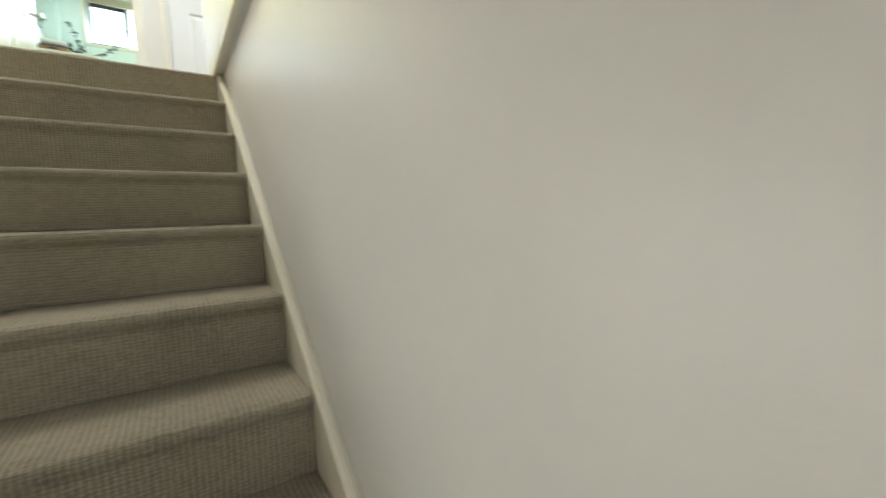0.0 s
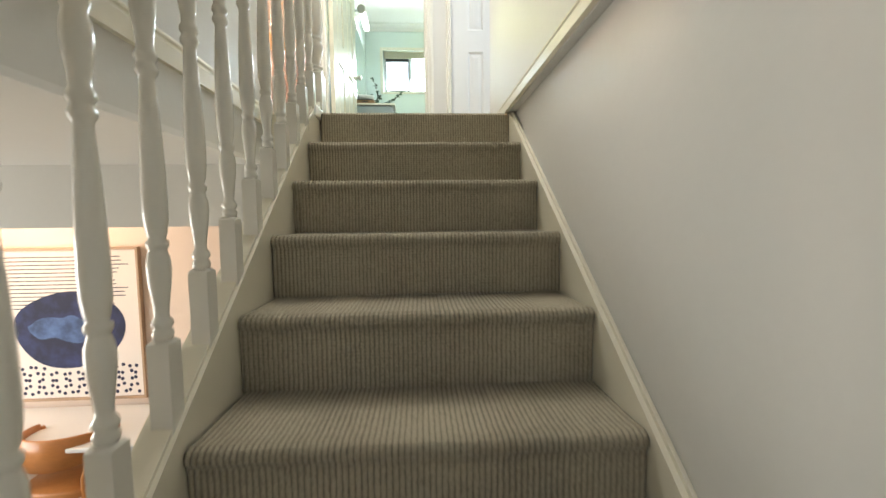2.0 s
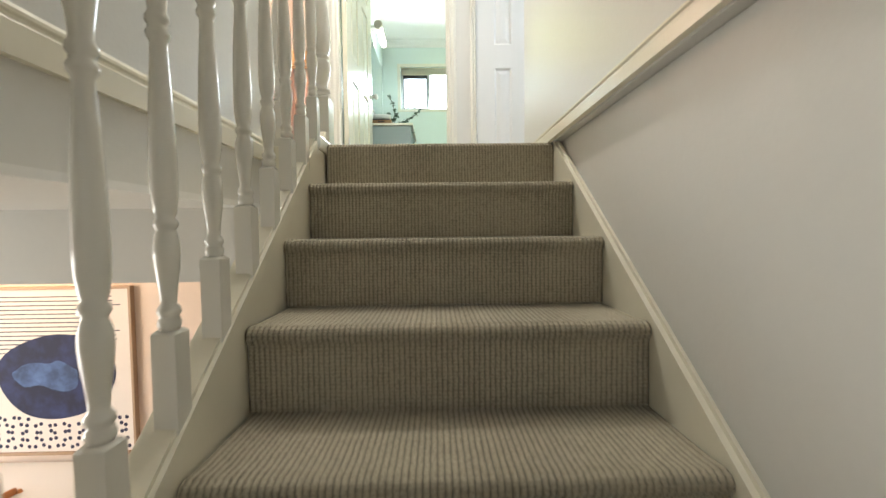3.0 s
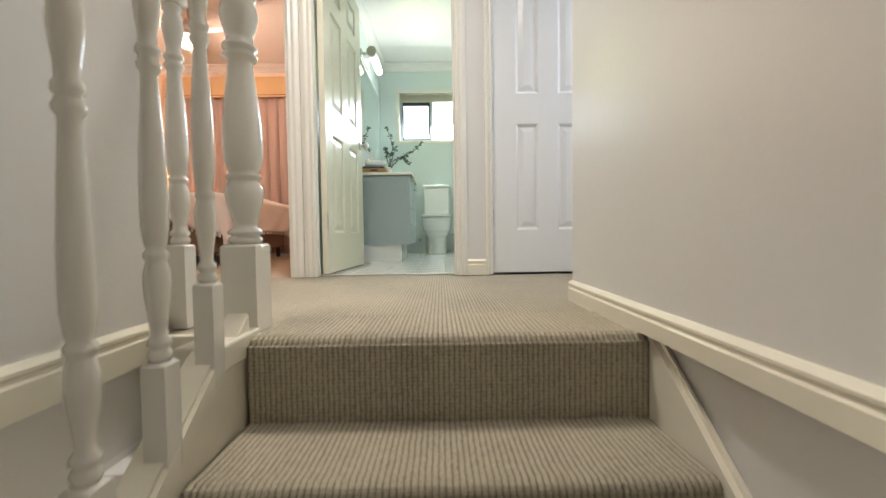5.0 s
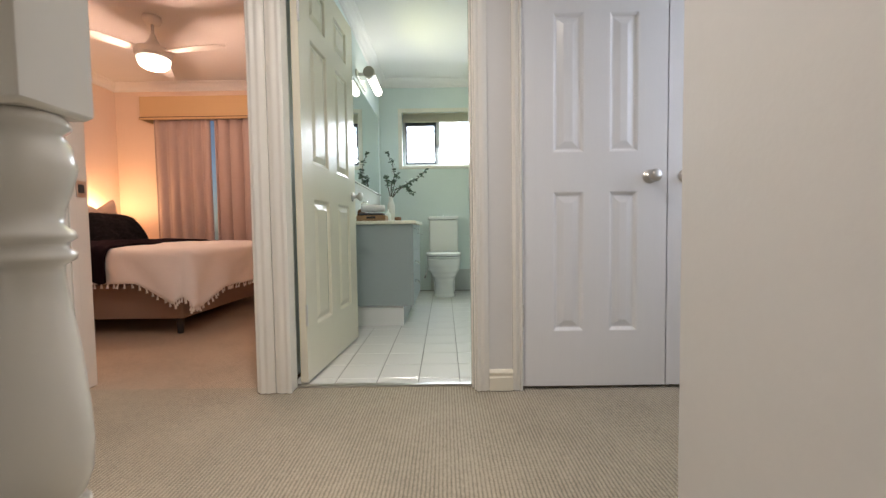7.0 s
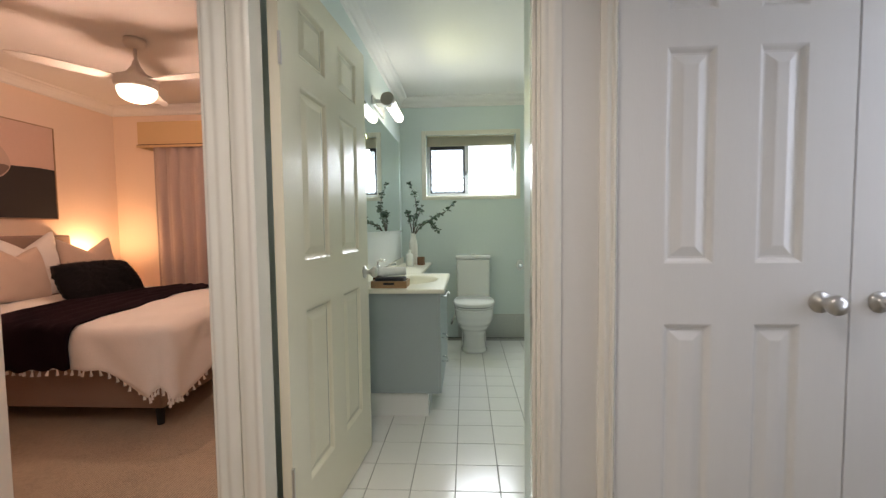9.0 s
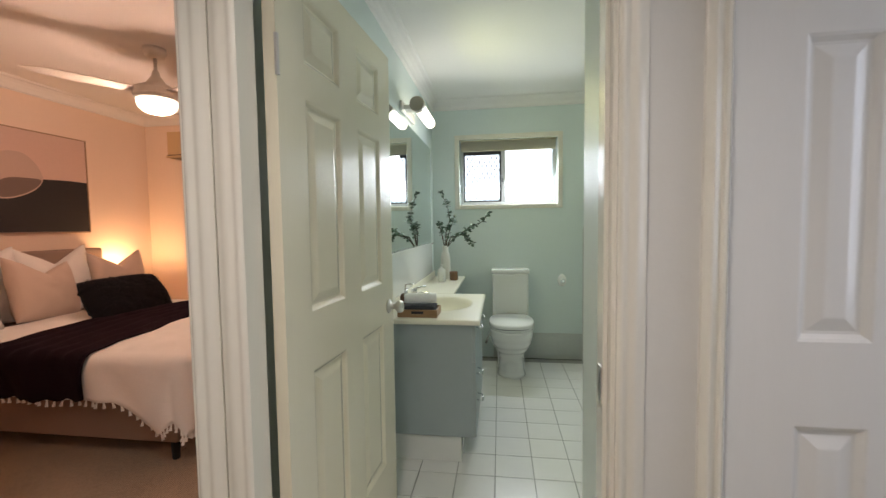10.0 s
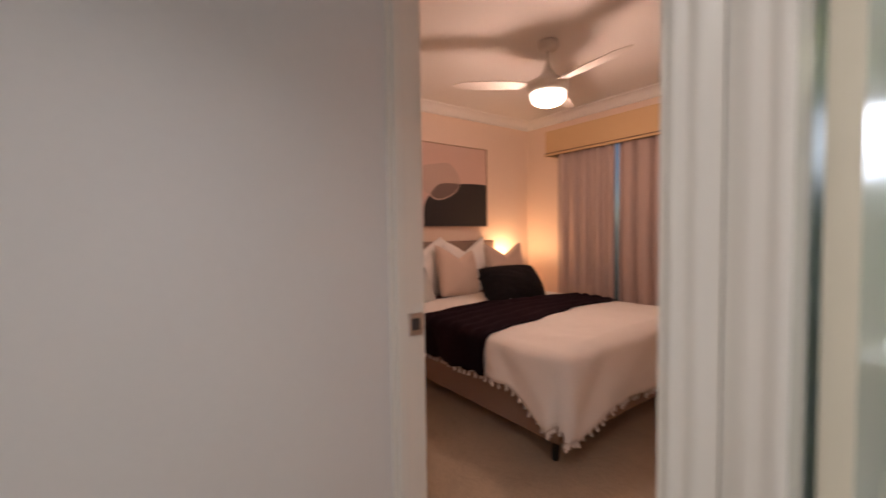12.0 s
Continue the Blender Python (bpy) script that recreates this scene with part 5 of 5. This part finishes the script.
def chair(at):
    c = thing("dining_chair", "orange-tan bentwood chair with curved back at the table", "chair", at, "chairs at the dining table")
    bm = bmesh.new()
    rows_ = []
    for k in range(33):
        f = k / 32
        a = radians(170 + 200 * f)
        h = 0.09 + 0.11 * math.sin(math.pi * f) ** 0.7
        z1 = 0.80 + 0.03 * math.sin(math.pi * f)
        rows_.append([bm.verts.new((r * math.cos(a), 0.05 + 0.95 * r * math.sin(a), z)) for r, z in ((0.252, z1), (0.263, z1 + 0.005), (0.274, z1), (0.280, z1 - h), (0.268, z1 - h - 0.004), (0.256, z1 - h))])
    for a, b in zip(rows_, rows_[1:]):
        for i in range(6):
            bm.faces.new((a[i], a[(i + 1) % 6], b[(i + 1) % 6], b[i]))
    bm.faces.new(rows_[0])
    bm.faces.new(rows_[-1][::-1])
    part("backrest", bm, TANWOOD, c, "broad curved bent backrest", smooth=True)
    part("seat", rounded_block(0.5, 0.48, 0.06, 3.0, 1, rings=8, squash=lambda f: (1 - 0.05 * abs(2 * f - 1) ** 4, 1 - 0.05 * abs(2 * f - 1) ** 4, 0.05)), TANWOOD, c, smooth=True).location = (0, 0, 0.42)
    for s_ in (-1, 1):
        part("back_leg", tube([(s_ * 0.23, -0.2, 0), (s_ * 0.19, -0.13, 0.42), (s_ * 0.2, -0.14, 0.55), (s_ * 0.235, -0.09, 0.72)], 0.021, 10, taper=0.8), TANWOOD, c, smooth=True)
        part("front_leg", tube([(s_ * 0.2, 0.26, 0), (s_ * 0.18, 0.2, 0.42), (s_ * 0.22, 0.16, 0.6), (s_ * 0.25, 0.1, 0.78)], 0.02, 10, taper=0.8), TANWOOD, c, smooth=True)
    return c


seat1 = chair(pose(-2.84, 0.68, DF))
copy_thing(seat1, pose(-3.5, 0.66, DF, 0, 0, 8))

art = thing("wall_art", "framed abstract print with navy circle, stripes and dots", "picture")
AY = 1.148
QX0, QX1, QZ0, QZ1 = -3.75, -2.62, -1.87, -0.73
part("canvas", box(QX0, QX1, AY - 0.024, AY, QZ0, QZ1), material("print_paper", (0.80, 0.73, 0.68), 0.8, grain=0.05), art)
NAVY = material("navy_watercolour", (0.025, 0.035, 0.13), 0.7, stain=1.3, stain_scale=6, grain=0.5, scale=20)
FLAT = Matrix(((0, 1, 0, 0), (1, 0, 0, 0), (0, 0, 1, 0), (0, 0, 0, 1)))
circ = [(-3.14 + 0.41 * math.cos(a) * (1 + 0.04 * math.sin(3 * a)), -1.34 + 0.30 * math.sin(a) * (1 + 0.05 * math.sin(2 * a))) for a in [2 * math.pi * i / 24 for i in range(24)]]
blot(circ, AY - 0.0252, NAVY, "navy_circle", art, FLAT, 2)
rq = random.Random(3)
blot([(-3.2 + 0.27 * rq.uniform(0.65, 1.1) * math.cos(a), -1.33 + 0.12 * rq.uniform(0.5, 1.2) * math.sin(a)) for a in [2 * math.pi * i / 17 for i in range(17)]], AY - 0.026, material("blue_wash", (0.10, 0.18, 0.42), 0.7, stain=1.2, stain_scale=7, grain=0.4, scale=24), "blue_wash", art, FLAT, 2)
INKNAVY = material("navy_ink", (0.02, 0.02, 0.06), 0.7)
for k in range(14):
    z = QZ1 - 0.05 - 0.03 * k
    part("stripe", box(QX0 + 0.03, QX1 - (0.16 if k % 2 else 0.12) + 0.06 * math.sin(k * 0.9), AY - 0.0248, AY - 0.0242, z - 0.004, z + 0.003), INKNAVY, art)
dot = None
for i in range(22):
    for k in range(5):
        x, z = QX0 + 0.05 + i * 0.049 + 0.012 * math.sin(i * 3.1 + k), QZ0 + 0.04 + k * 0.05 + 0.008 * math.sin(i * 2.3 + 2 * k)
        if math.hypot((x + 3.12) / 0.42, (z + 1.34) / 0.32) < 1.02:
            continue
        if dot is None:
            dot = part("dot", lathe([(0.0, 0), (0.014, 0), (0.014, 0.0006), (0.0, 0.0006)], 9), INKNAVY, art)
            ob = dot
        else:
            ob = new("dot", dot.data)
            ob.parent = art
        ob.matrix_basis = Matrix.Translation((x, AY - 0.0242, z)) @ Matrix.Rotation(math.pi / 2, 4, "X")
for r in ((QX0 - 0.02, QX0 - 0.001, QZ0 - 0.02, QZ1 + 0.02), (QX1 + 0.001, QX1 + 0.02, QZ0 - 0.02, QZ1 + 0.02), (QX0 - 0.001, QX1 + 0.001, QZ0 - 0.02, QZ0 - 0.001), (QX0 - 0.001, QX1 + 0.001, QZ1 + 0.001, QZ1 + 0.02)):
    part("frame_strip", box(r[0], r[1], AY - 0.04, AY, r[2], r[3], 0.002), FRAMEW, art)

# ---- bathroom floor tiles ----
ft = part("tile", box(-0.0982, 0.0982, -0.0982, 0.0982, -0.004, 0.0, 0.0016, seg=1), TILE, bath_floor)
ft.location = (-0.547, 2.71, 0)
for i in range(-3, 9):
    for k in range(-6, 10):
        x, y = -0.547 + 0.2 * i, 2.71 + 0.2 * k
        if (i or k) and y < YB - 0.05 and x < 1.05 and (y > 1.85 or -1.2 < x < -0.3) and y > 1.6:
            ob = new("tile", ft.data)
            ob.parent, ob.location = bath_floor, (x, y, 0)
cut = part("tile", box(-0.0982, 0.0982, -0.034, 0.034, -0.004, 0.0, 0.0016, seg=1), TILE, bath_floor)
cut.location = (-0.547, 1.5745, 0)
for i in (-3, -2, -1, 1):
    ob = new("tile", cut.data)
    ob.parent, ob.location = bath_floor, (-0.547 + 0.2 * i, 1.5745, 0)
